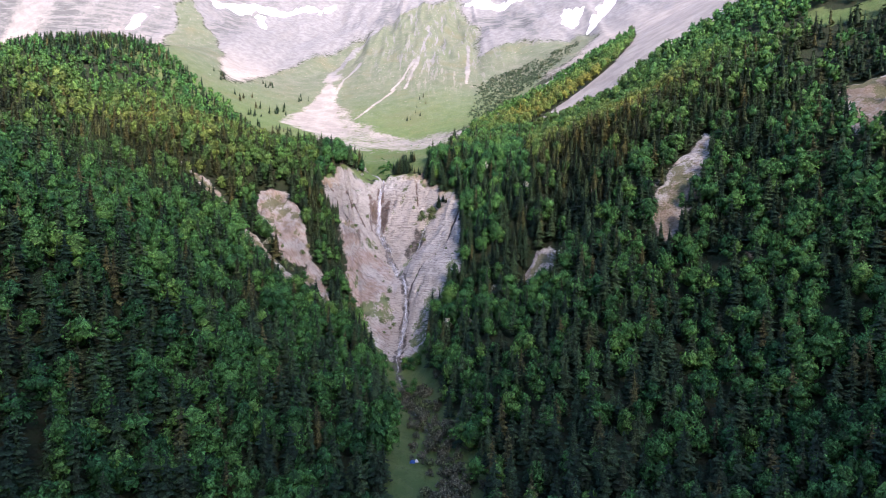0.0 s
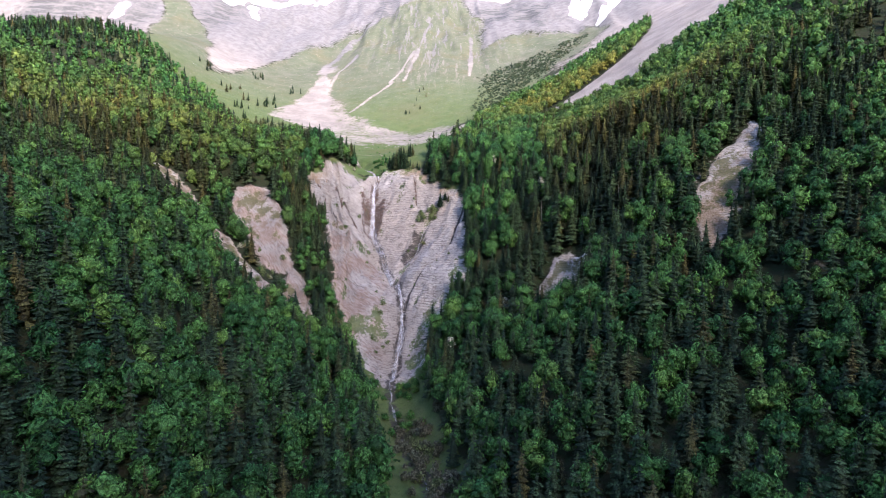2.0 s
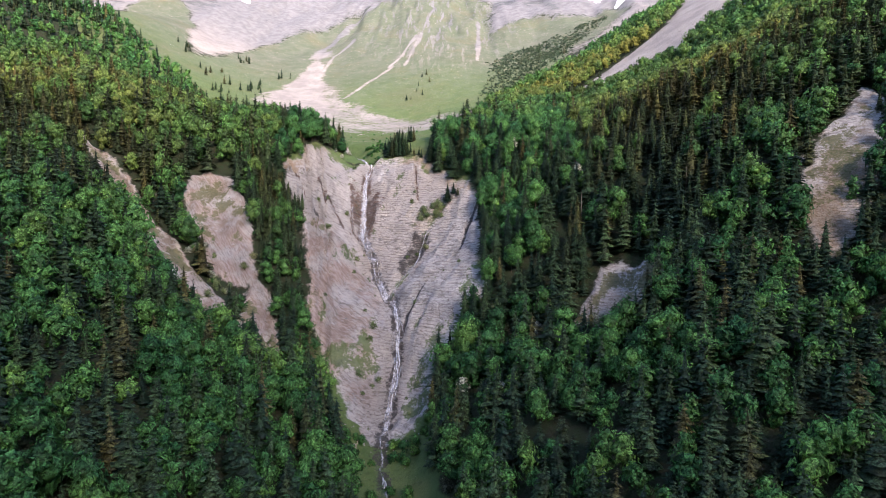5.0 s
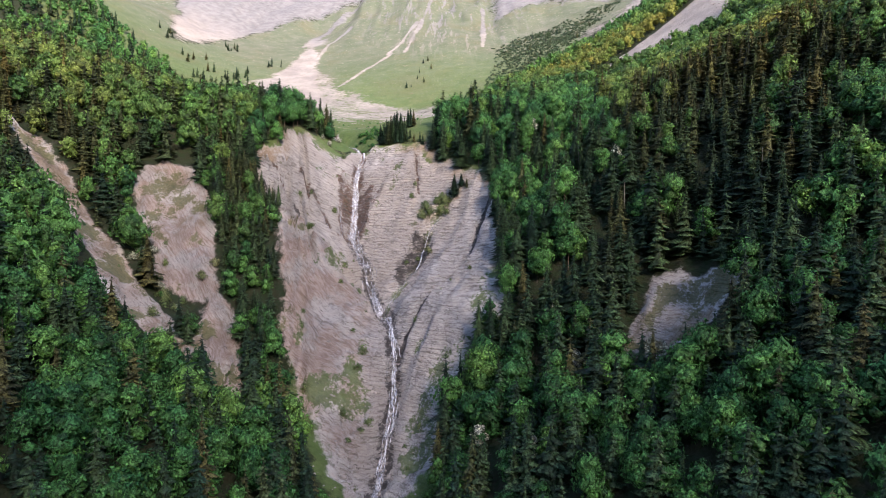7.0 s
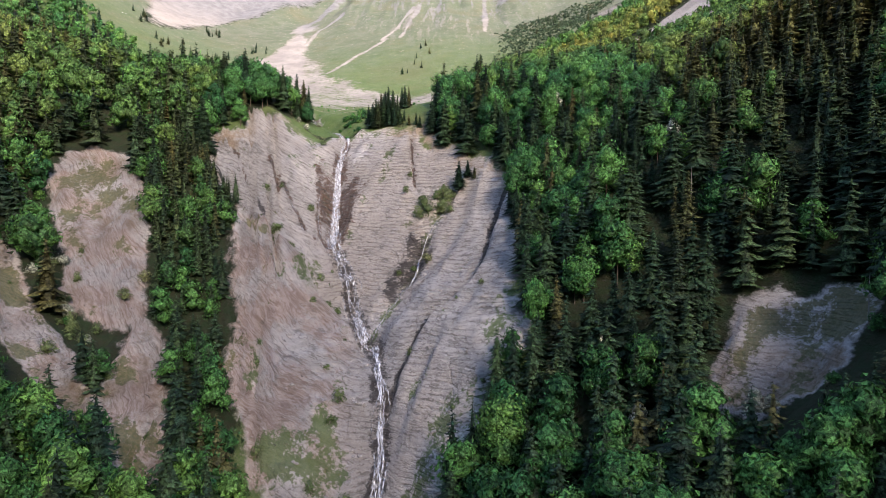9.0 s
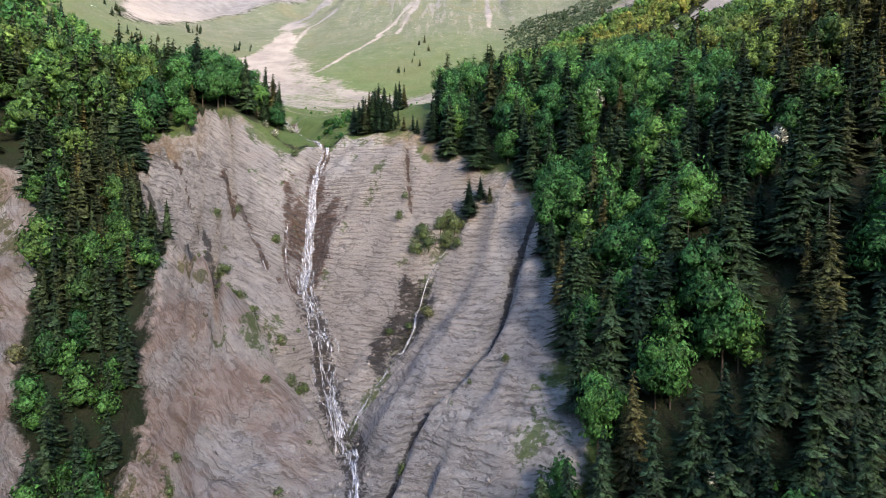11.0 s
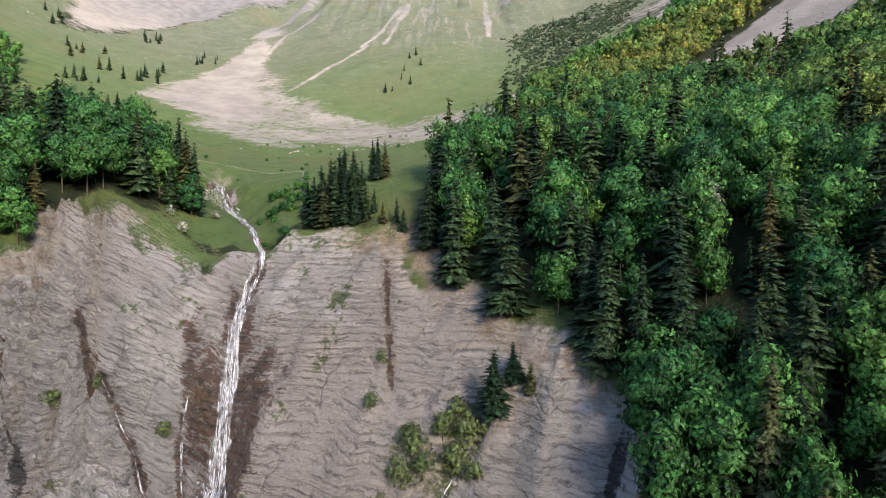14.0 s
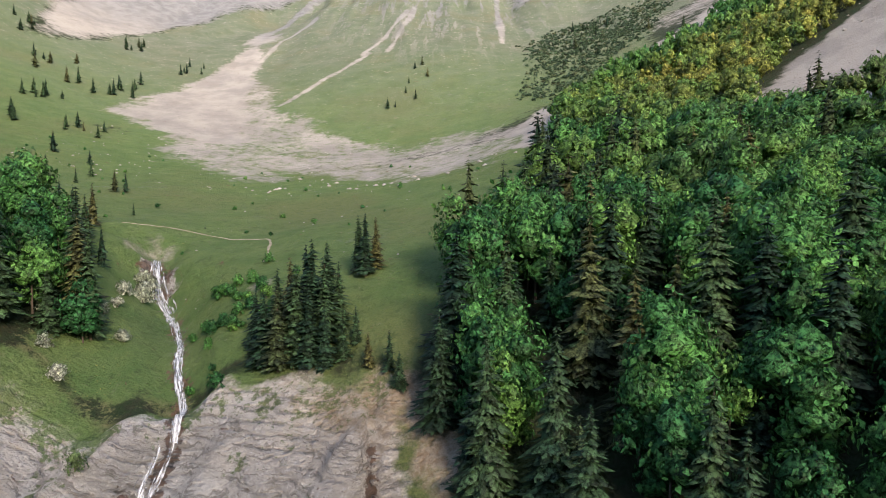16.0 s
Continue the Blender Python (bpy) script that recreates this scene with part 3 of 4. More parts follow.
scree = np.maximum.reduce([cover(LOW_SCREE, 4, 5), cover(HIGH_SCREE, 5, 9, 30), cover(FAN_CORE, 10, 14, 30), cover(DEBRIS_FAN, 14, 24, 40) * 0.60, smooth(1000, 1250, GY) * (1 - grass)])
turf = rock * np.clip(0.5 + 0.9 * (fractal(GX, GY, 9, 4) + 0.3 * smooth(560, 480, GY) + 0.3 * (GX < -130) + 0.16 * (GX > 60) + 0.05 * (GX < -60) * smooth(600, 560, GY) - 0.56), 0, 1) * smooth(2, 8, water_d)
turf = np.maximum(turf, (1 - smooth(1, 6, side_d)) * 0.55 * rock)
turf = np.maximum(turf, 0.66 * cover([(-99, 660), (-93, 638), (-82, 628), (-69, 622), (-66, 640), (-60, 655), (-70, 668)], 7, 14, 9) + 0.35 * beds - 0.10)
turf = np.maximum(turf, 0.55 * cover([(-60, 655), (-48, 646), (-30, 642), (-18, 646), (-30, 664)], 6, 8, 10))
ochre = np.clip(4 * cliff * (1 - cliff) * smooth(540, 600, GY) * 0.62 + 0.35 * fractal(GX, GY, 16, 3), 0, 1) * cliff
ochre = np.maximum(ochre, 0.62 * cover([(-36, 652), (-28, 656), (-18, 652), (-8, 634), (-14, 626), (-22, 638), (-34, 646)], 3, 4, 8))
ochre = np.maximum(ochre, scars * np.clip(0.44 + 0.25 * (GX > 130) + 0.5 * fractal(GX, GY, 22, 3), 0, 1))
ochre = np.maximum(ochre, 0.6 * cover([(-101, 652), (-95, 655), (-88, 652), (-88, 645), (-98, 644)], 3, 4, 8))
wet_shade = np.maximum((1 - smooth(2.0, 6.5, water_d + 2.0 * fractal(GX, GY, 6))) * smooth(600, 612, GY) * (1 - smooth(640, 650, GY)), 1.1 * (1 - smooth(2.0, 5.0, water_d + 1.8 * fractal(GX, GY, 5))))
wet_shade = np.maximum(wet_shade, (1 - smooth(1.6, 5.0, side_d)) * smooth(572, 578, GY) * (1 - smooth(592, 598, GY)))
# runnels: wet rock, with the shade of the gullies put into the mask
wet_shade = np.maximum(wet_shade, 1.25 * (1 - smooth(0.7, 2.2, runnel / (0.75 + 0.75 * fractal(GX, GY, 11, 2)) + 0.7 * fractal(GX, GY, 4))))
# crevice: the shade of its recess painted in through the same mask
wet_shade = np.maximum(wet_shade, 1.2 * cliff * (1 - smooth(0.3, 1.3, line_distance(CREVICE, GX, GY)[0])))
wet_shade = np.maximum(wet_shade, np.maximum(1.2 * cover(WET_WALL, 3, 5, 7, 1.5), 1.2 * cover(CLEFT, 1.5, 2.5, 6)))
wet_shade = np.maximum(np.where(GY > 641, wet_shade * (water_d < 1.5), wet_shade), 1.7 * outcrop * (1 - smooth(2.5, 6, water_d)))

TRACKS = [([(-236, 1250), (-232, 1330), (-205, 1440), (-160, 1540), (-110, 1650)], 8), ([(-178, 1346), (-200, 1260), (-205, 1180)], 4), ([(-71, 1171), (-60, 1270), (-49, 1384), (-30, 1500)], 3.5), ([(-97, 1164), (-80, 1230), (-60, 1330)], 3), ([(45, 1186), (52, 1300), (58, 1430)], 4), ([(-149, 1050), (-120, 1110), (-90, 1165)], 3.5)]
for points, width in TRACKS:
    d, _ = line_distance(points, GX, GY)
    scree = np.maximum(scree, np.clip(1.2 - d / width / 1.4 + 0.5 * fractal(GX, GY, 35), 0, 1) * 0.8)
runs = np.clip(1.2 - np.hypot((GX + 10) / 170, (GY - 1480) / 330), 0, 1)
FOOTPATHS = [[(-114, 733), (-100, 742), (-88, 741), (-78, 737), (-70, 732), (-66, 722), (-64, 706)], [(-45, 464), (-46, 440), (-44, 415), (-40, 390)]]
track = np.zeros_like(GX)
track = np.maximum(track, (0.42 + 0.6 * fractal(GX, GY, 4, 3)) * cover([(-108, 719), (-106, 725), (-102, 731), (-95, 732), (-94, 728), (-98, 723), (-104, 719)], 3, 4, 6))
track = np.maximum(track, 0.8 * cover([(-62, 685), (-57, 684), (-55, 687), (-58, 690), (-62, 689)], 2, 2, 5))
crag = far * smooth(1350, 1600, GY) * np.clip(0.5 + 1.6 * (fractal(GX * 1.0, GY * 0.5, 110, 5) - 0.40), 0, 1)
shale = np.maximum(cover(DARK_BAND, 14, 24, 40), 0.9 * crag)
shale = np.maximum(shale, smooth(-380, -520, GX) * smooth(1240 - 150 * smooth(-540, -640, GX), 1330 - 150 * smooth(-540, -640, GX), GY) * np.clip(0.55 + 1.3 * fractal(GX, GY * 0.22, 60, 4), 0, 1) * (1 - cover(SPUR_GRASS, 10, 14, 40)))
shale = np.maximum(shale, 0.7 * smooth(230, 330, GX) * smooth(1380, 1500, GY) * np.clip(0.5 + 1.6 * fractal(GX * 0.3, GY, 50, 4), 0, 1))
snow = np.maximum.reduce([cover(field, 4, 16, 18) * 0.9 for field in SNOWFIELDS])
snow = np.maximum(snow, smooth(1720, 1800, GY) * np.clip(0.5 + 2.0 * (fractal(GX, GY * 0.6, 60, 4) - 0.52), 0, 1))


def mesh_of(name, verts, faces, material, values=None, normals=None):
    """A mesh from arrays of places and of equal-sided faces."""
    verts, faces = np.asarray(verts, np.float32), np.asarray(faces, np.int32)
    me = bpy.data.meshes.new(name)
    me.vertices.add(len(verts))
    me.vertices.foreach_set("co", verts.ravel())
    side = faces.shape[1]
    me.loops.add(faces.size)
    me.loops.foreach_set("vertex_index", faces.ravel())
    me.polygons.add(len(faces))
    me.polygons.foreach_set("loop_start", np.arange(0, faces.size, side, dtype=np.int32))
    me.polygons.foreach_set("loop_total", np.full(len(faces), side, np.int32))
    for key, data in (values or {}).items():
        me.attributes.new(key, "FLOAT", "POINT").data.foreach_set("value", np.asarray(data, np.float32).ravel())
    me.materials.append(material)
    me.update(calc_edges=True)
    if normals is not None:
        me.polygons.foreach_set("use_smooth", np.ones(len(faces), bool))
        me.normals_split_custom_set_from_vertices(np.asarray(normals, np.float32))
    return me


def grid_faces(rows, cols):
    i = np.arange(rows * cols).reshape(rows, cols)
    return np.stack([i[:-1, :-1], i[:-1, 1:], i[1:, 1:], i[1:, :-1]], -1).reshape(-1, 4)


ground = new("ground", mesh_of("ground", np.stack([GX, GY, GZ], -1).reshape(-1, 3), grid_faces(len(YS), len(XS)), GROUND,
                               {"rock": np.maximum(rock, outcrop), "shale": shale, "runs": runs, "grass": grass, "scree": scree, "turf": turf, "track": track, "wet_shade": wet_shade, "ochre": ochre, "snow": snow}))
ground.data.polygons.foreach_set("use_smooth", np.ones(len(ground.data.polygons), bool))
tagged(ground, "mountain valley floor, forested slopes, bare cliff and pasture", "terrain", kind="structure")


def sample(field, x, y):
    """A field of the ground at any places."""
    x, y = np.asarray(x, float), np.asarray(y, float)
    i = np.clip(np.searchsorted(XS, x) - 1, 0, len(XS) - 2)
    j = np.clip(np.searchsorted(YS, y) - 1, 0, len(YS) - 2)
    a, b = (x - XS[i]) / (XS[i + 1] - XS[i]), (y - YS[j]) / (YS[j + 1] - YS[j])
    return (field[j, i] * (1 - a) + field[j, i + 1] * a) * (1 - b) + (field[j + 1, i] * (1 - a) + field[j + 1, i + 1] * a) * b


def ground_at(x, y):
    return sample(GZ, x, y)


# ---- trees ----
def join(pieces):
    """One array of places and one of triangles from several."""
    verts, faces, base = [], [], 0
    for v, f in pieces:
        verts.append(v)
        faces.append(f + base)
        base += len(v)
    return np.concatenate(verts), np.concatenate(faces)


def pole(height, r0, r1, sides=6, lean=0.0, bend=0.0, segments=3):
    """A tapered trunk or limb that stands on the origin."""
    rings = []
    for k in range(segments + 1):
        s = k / segments
        a = np.arange(sides) * 2 * math.pi / sides
        r = r0 + (r1 - r0) * s
        rings.append(np.stack([np.cos(a) * r + lean * s * height + bend * math.sin(s * 3) * height, np.sin(a) * r, np.full(sides, s * height)], -1))
    f = []
    for k in range(segments):
        for i in range(sides):
            a, b = k * sides + i, k * sides + (i + 1) % sides
            f += [(a, b, a + sides), (b, b + sides, a + sides)]
    return np.concatenate(rings), np.array(f)


def unit(v):
    return v / (np.linalg.norm(v, axis=-1, keepdims=True) + 1e-9)


def outward(v, f, n):
    """Turns each triangle to the side that its corners face."""
    p = v[f]
    back = (np.cross(p[:, 1] - p[:, 0], p[:, 2] - p[:, 0]) * n[f].sum(1)).sum(1) < 0
    f[back] = f[back][:, ::-1]
    return v, f, n


def spruce_crown(rng, whorls, branches, fronds, width=0.17, low=0.10, wide=(0.30, 0.42)):
    """Loose whorls of drooping, ragged boughs up a trunk of height 1: places, triangles and the way each bough faces."""
    pieces, facing, up = [], [], np.array([0, 0, 1.0])
    # the dark inner mass of twigs
    a = np.arange(4) * 1.5708
    rings = [np.stack([np.cos(a + q) * width * t, np.sin(a + q) * width * t, np.full(4, low + h)], -1) for q, (t, h) in enumerate(((0.34, 0.02), (0.40, 0.2)))]
    v = np.concatenate(rings + [[(0, 0, 0.93)]])
    f = [t for i in range(4) for t in ((i, (i + 1) % 4, 4 + i), ((i + 1) % 4, 4 + (i + 1) % 4, 4 + i), (4 + i, 4 + (i + 1) % 4, 8))]
    pieces.append((v, np.array(f)))
    facing.append(unit(v * (1, 1, 0) + (0, 0, 0.02)))
    step = (0.98 - low) / whorls
    for k in range(whorls):
        turn, size = rng.uniform(0, 6.28), rng.uniform(0.82, 1.12)
        for b in range(branches):
            z = low + (k + 0.5 + rng.uniform(-0.45, 0.45)) * step
            if z > 0.985 or z < 0.9 and rng.rand() < 0.12:
                continue
            a = turn + (b + rng.uniform(-0.3, 0.3)) * 2 * math.pi / branches
            r = (width * (1 - z) ** 0.75 + 0.010) * size * rng.uniform(0.50, 1.3)
            droop = r * rng.uniform(0.12, 0.5)
            root = up * (z + 0.14 * r)
            for q in range(fronds):
                turned = a + (0, 0.42, -0.42)[q] * rng.uniform(0.7, 1.2)
                long = r * (1.0, 0.78, 0.78)[q] * rng.uniform(0.85, 1.1)
                out, side = np.array([math.cos(turned), math.sin(turned), 0]), np.array([-math.sin(turned), math.cos(turned), 0])
                w = long * rng.uniform(*wide) * (0.62 if fronds > 1 else 1)
                belly = out * long * rng.uniform(0.45, 0.68) + up * (z - droop * 0.45)
                v = np.array([root, belly + side * w - up * w * 0.35, out * long + up * (z - droop), belly - side * w - up * w * 0.35])
                pieces.append((v, np.array([(0, 1, 2), (0, 2, 3)])))
                facing.append(unit(np.array([up + out * 0.2, up * 0.55 + out * 0.4 + side * 0.6, out * 0.75 + up * 0.4, up * 0.55 + out * 0.4 - side * 0.6])))
    return outward(*join(pieces), np.concatenate(facing))


def leaf_crown(rng, cards, size, lobes=8, wide=0.34, low=0.22, core=12, corners=4):
    """Rounded boughs of many small leaf sprays on a tree of height 1: places, triangles and the way each spray faces."""
    pieces, facing, centres = [], [], []
    for k in range(lobes):
        a, s = rng.uniform(0, 6.28), rng.uniform(0, 1)
        z = low + 0.14 + (0.80 - low - 0.10) * s
        spread = wide * (1 - abs(2 * s - 0.75) ** 2 * 0.42) * rng.uniform(0.35, 0.75)
        centres.append((np.array([math.cos(a) * spread, math.sin(a) * spread, z]), rng.uniform(0.13, 0.2) * wide / 0.34))
    centres.append((np.array([0, 0, 0.84]), 0.14))
    centres.append((np.array([0, 0, 0.55]), 0.24 * wide / 0.34))
    heart = np.array([0, 0, 0.42])
    for c, r in centres[-core:]:
        a = np.arange(6) * 1.0472
        mid = np.stack([np.cos(a) * r * 0.78, np.sin(a) * r * 0.78, rng.uniform(-0.2, 0.2, 6) * r], -1) + c
        v = np.concatenate([mid, [c + (0, 0, r * 0.78)], [c - (0, 0, r * 0.6)]])
        f = [(i, (i + 1) % 6, 6) for i in range(6)] + [((i + 1) % 6, i, 7) for i in range(6)]
        pieces.append((v, np.array(f)))
        facing.append(unit(unit(v - c) + 0.5 * unit(v - heart)))
    weight = np.array([r * r for _, r in centres])
    pick = rng.choice(len(centres), cards, p=weight / weight.sum())
    d = rng.normal(size=(cards, 3))
    d[:, 2] = np.abs(d[:, 2]) * 0.9 - 0.35
    d = unit(d)
    c = np.array([centres[i][0] for i in pick]) + d * np.array([centres[i][1] for i in pick])[:, None] * rng.uniform(0.82, 1.14, cards)[:, None]
    nrm = unit(d + rng.normal(size=(cards, 3)) * 0.35)
    t1 = unit(np.cross(nrm, rng.normal(size=(cards, 3))))
    t2 = np.cross(nrm, t1)
    s = size * rng.uniform(0.6, 1.35, (cards, 1))
    bow = nrm * s * 0.35
    if corners == 4:
        v = np.stack([c - t1 * s * 1.2, c + t2 * s * 0.75 - bow * 0.4, c + t1 * s * 1.2 - bow, c - t2 * s * 0.75 - bow * 0.4], 1)
    else:
        v = np.stack([c - t1 * s * 1.25 - bow * 0.5, c + t2 * s * 1.15 - bow * 0.3, c + t1 * s * 1.0 - t2 * s * 0.7], 1)
    way = unit(0.75 * d + 0.5 * unit(c - heart) + 0.45 * nrm)
    facing.append(np.repeat(way, corners, 0))
    i = np.arange(cards)[:, None] * corners
    pieces.append((v.reshape(-1, 3), np.concatenate([i + (0, 1, 2), i + (0, 2, 3)]) if corners == 4 else i + (0, 1, 2)))
    return outward(*join(pieces), np.concatenate(facing))


rng = np.random.RandomState(5)
# four grades of fullness, several shapes of each
SPRUCES = {"full": [spruce_crown(rng, 24, 8, 3, rng.uniform(0.19, 0.25), rng.uniform(0.03, 0.12)) for _ in range(6)],
           "plain": [spruce_crown(rng, 14, 6, 2, rng.uniform(0.18, 0.23), rng.uniform(0.03, 0.12), (0.46, 0.62)) for _ in range(8)],
           "light": [spruce_crown(rng, 12, 7, 1, rng.uniform(0.17, 0.24), rng.uniform(0.03, 0.10), (0.42, 0.6)) for _ in range(8)],
           "sparse": [spruce_crown(rng, 8, 5, 1, rng.uniform(0.17, 0.22), 0.05, (0.55, 0.75)) for _ in range(6)],
           "bare": [spruce_crown(rng, 5, 4, 1, 0.21, 0.05, (0.5, 0.65)) for _ in range(4)]}
BEECHES = {"full": [leaf_crown(rng, 900, 0.026, rng.randint(10, 15), rng.uniform(0.34, 0.44), 0.10) for _ in range(6)],
           "plain": [leaf_crown(rng, 460, 0.036, rng.randint(9, 13), rng.uniform(0.34, 0.46), 0.08, 9, 3) for _ in range(8)],
           "light": [leaf_crown(rng, 170, 0.056, 10, rng.uniform(0.34, 0.46), 0.08, 6, 3) for _ in range(8)],
           "sparse": [leaf_crown(rng, 36, 0.11, 5, rng.uniform(0.36, 0.46), 0.08, 4, 3) for _ in range(6)],
           "bare": [leaf_crown(rng, 10, 0.18, 4, 0.42, 0.08, 2, 3) for _ in range(4)]}
STEM = pole(0.9, 0.016, 0.003, 5, segments=2)


def in_outline(points, x, y, margin=0.0):
    return polygon_distance(points, x, y) > margin


# where trees stand
def scatter(x0, x1, y0, y1, gap, seed):
    r = np.random.RandomState(seed)
    gx, gy = np.meshgrid(np.arange(x0, x1, gap), np.arange(y0, y1, gap))
    return (gx + r.uniform(-0.45, 0.45, gx.shape) * gap).ravel(), (gy + r.uniform(-0.45, 0.45, gy.shape) * gap).ravel()


def stands():
    """Places of the woods: x, y, height, whether a spruce."""
    px, py = [], []
    for x0, x1, y0, y1, gap in ((-330, 300, 200, 440, 7.4), (-330, -10, 440, 700, 6.8), (-10, 300, 440, 700, 6.5), (-140, -75, 470, 610, 5.4), (-760, 760, -300, 200, 13.5), (-760, -330, 200, 1100, 10.0), (300, 760, 200, 1200, 10.0), (-330, -80, 700, 1080, 8.2), (-40, 300, 700, 1200, 7.8)):
        x, y = scatter(x0, x1, y0, y1, gap, int(gap * 10 + x1 + y0 + 2000))
        px.append(x)
        py.append(y)
    x, y = np.concatenate(px), np.concatenate(py)
    wood = in_outline(LEFT_WOOD, x, y) | in_outline(RIGHT_WOOD, x, y) | in_outline(SPUR, x, y)
    bare = (sample(rock, x, y) > 0.6) | (sample(scree, x, y) > 0.55) & (y < 1060)
    for scar, dx, dy in ((UPPER_SCAR, -0.50, 0.87), (RIGHT_GULLY, 0.39, 0.92), (LEFT_SCAR, -0.45, 0.89)):   # young growth alone below the scars
        for d in (5, 11, 17, 23):
            bare |= in_outline(scar, x + dx * d, y + dy * d, 1.0)
    bare |= in_outline(HIGH_PASTURE, x, y) | in_outline(LOW_SCREE, x, y)
    unseen = np.abs(x + 10) > 0.75 * y + 45
    wood &= np.hypot(x + 16, y - 314) > 11   # room for the tent
    keep = wood & ~bare & (np.random.RandomState(6).rand(len(x)) > 0.5 * unseen) & (np.random.RandomState(3).rand(len(x)) > 0.04)
    x, y = x[keep], y[keep]
    r = np.random.RandomState(8)
    kind = 0.34 * fractal(x, y, 90, 3) + 0.66 * r.uniform(-1, 1, len(x))
    kind += 0.27 + 0.20 * smooth(20, 60, x) * (1 - smooth(540, 600, y)) * smooth(380, 480, y) - 0.85 * smooth(590, 650, y) * smooth(10, 40, x) - 0.35 * smooth(740, 800, y) * (x > 0)
    kind -= 0.55 * smooth(590, 640, y) * (x < -60) + 0.16 * (x < -40) * (y < 560) * (y > 430)
    kind += 0.08 * smooth(32, 60, x) * (1 - smooth(585, 630, y)) * smooth(450, 490, y) - 0.25 * smooth(110, 170, x)
    kind += 1.0 * smooth(1010, 1050, y) * (x > 150) + 0.7 * smooth(-400, -500, x) * smooth(720, 860, y)
    kind += 0.35 * ((x > -150) & (x < -75) & (y > 480) & (y < 610))
    kind -= 0.3 * np.exp(-((x + 60) / 60) ** 2) * (y < 440) + 0.24 * smooth(-60, -110, x) * smooth(520, 440, y)
    spruce = kind > 0.02
    height = np.where(spruce, 12 + 20 * r.uniform(0, 1, len(x)) ** 0.9, r.uniform(14, 24, len(x))) * (0.9 + 0.2 * fractal(x, y, 60, 2))
    strip = (x > -140) & (x < -75) & (y > 490) & (y < 600)
    height = np.where(strip, height * 0.72, height) * np.where(y > 760, 0.85, 1)
    return x, y, height, spruce


TX, TY, TH, TS = stands()
TZ = ground_at(TX, TY)
# warm sunlight put into the leaf colour: the left hill, the crest of the right slope, the grove below the scree
SUN_TINT = np.clip(0.62 * np.exp(-(((TX + 300) / 170) ** 2 + ((TY - 670) / 130) ** 2)) + 1.0 * np.exp(-(((TX - 150) / 120) ** 2 + ((TY - 870) / 85) ** 2))
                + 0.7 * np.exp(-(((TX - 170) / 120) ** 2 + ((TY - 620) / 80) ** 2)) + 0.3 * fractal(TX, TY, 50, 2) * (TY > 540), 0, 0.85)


def forest(name, chosen, models, grade, material, label):
    """All the chosen trees of one kind and grade, joined."""
    verts, faces, facing, tint, sun_tint, base = [], [], [], [], [], 0
    r = np.random.RandomState(len(name))
    for i in np.flatnonzero(chosen):
        v, f, n = models[grade][r.randint(len(models[grade]))]
        a, h = r.uniform(0, 6.28), TH[i]
        c, s, w = math.cos(a) * h, math.sin(a) * h, r.uniform(1.05, 1.4) if models is SPRUCES else r.uniform(0.72, 1.0)
        verts.append(np.stack([(v[:, 0] * c - v[:, 1] * s) * w + TX[i], (v[:, 0] * s + v[:, 1] * c) * w + TY[i], v[:, 2] * h + TZ[i] - 0.3], -1))
        facing.append(np.stack([(n[:, 0] * c - n[:, 1] * s) / h, (n[:, 0] * s + n[:, 1] * c) / h, n[:, 2]], -1))
        faces.append(f + base)
        tint.append(np.full(len(v), r.rand()))
        sun_tint.append(np.full(len(v), max(0.0, SUN_TINT[i] * r.uniform(0.2, 1.1))))
        base += len(v)
    if verts:
        ob = new(name, mesh_of(name, np.concatenate(verts), np.concatenate(faces), material, {"tint": np.concatenate(tint), "sun_tint": np.concatenate(sun_tint)}, np.concatenate(facing)))
        return tagged(ob, label, "forest", kind="stuff")


def part(name, mesh, parent, label=""):
    ob = new(name, mesh)
    ob.parent = parent
    return tagged(ob, label) if label else ob


def tree_thing(name, crown, stem, leaf, bark, label, group):
    thing = new(name)
    part("trunk", mesh_of("trunk", *stem, bark), thing)
    part("crown", mesh_of("crown", crown[0], crown[1], leaf, None, crown[2]), thing)
    return tagged(thing, label, "tree", group)


def placed(x, y, height, turn, wide=1.0, sink=0.3):
    return pose(x, y, float(ground_at(x, y)) - sink, 0, 0, turn), Vector((height * wide, height * wide, height))


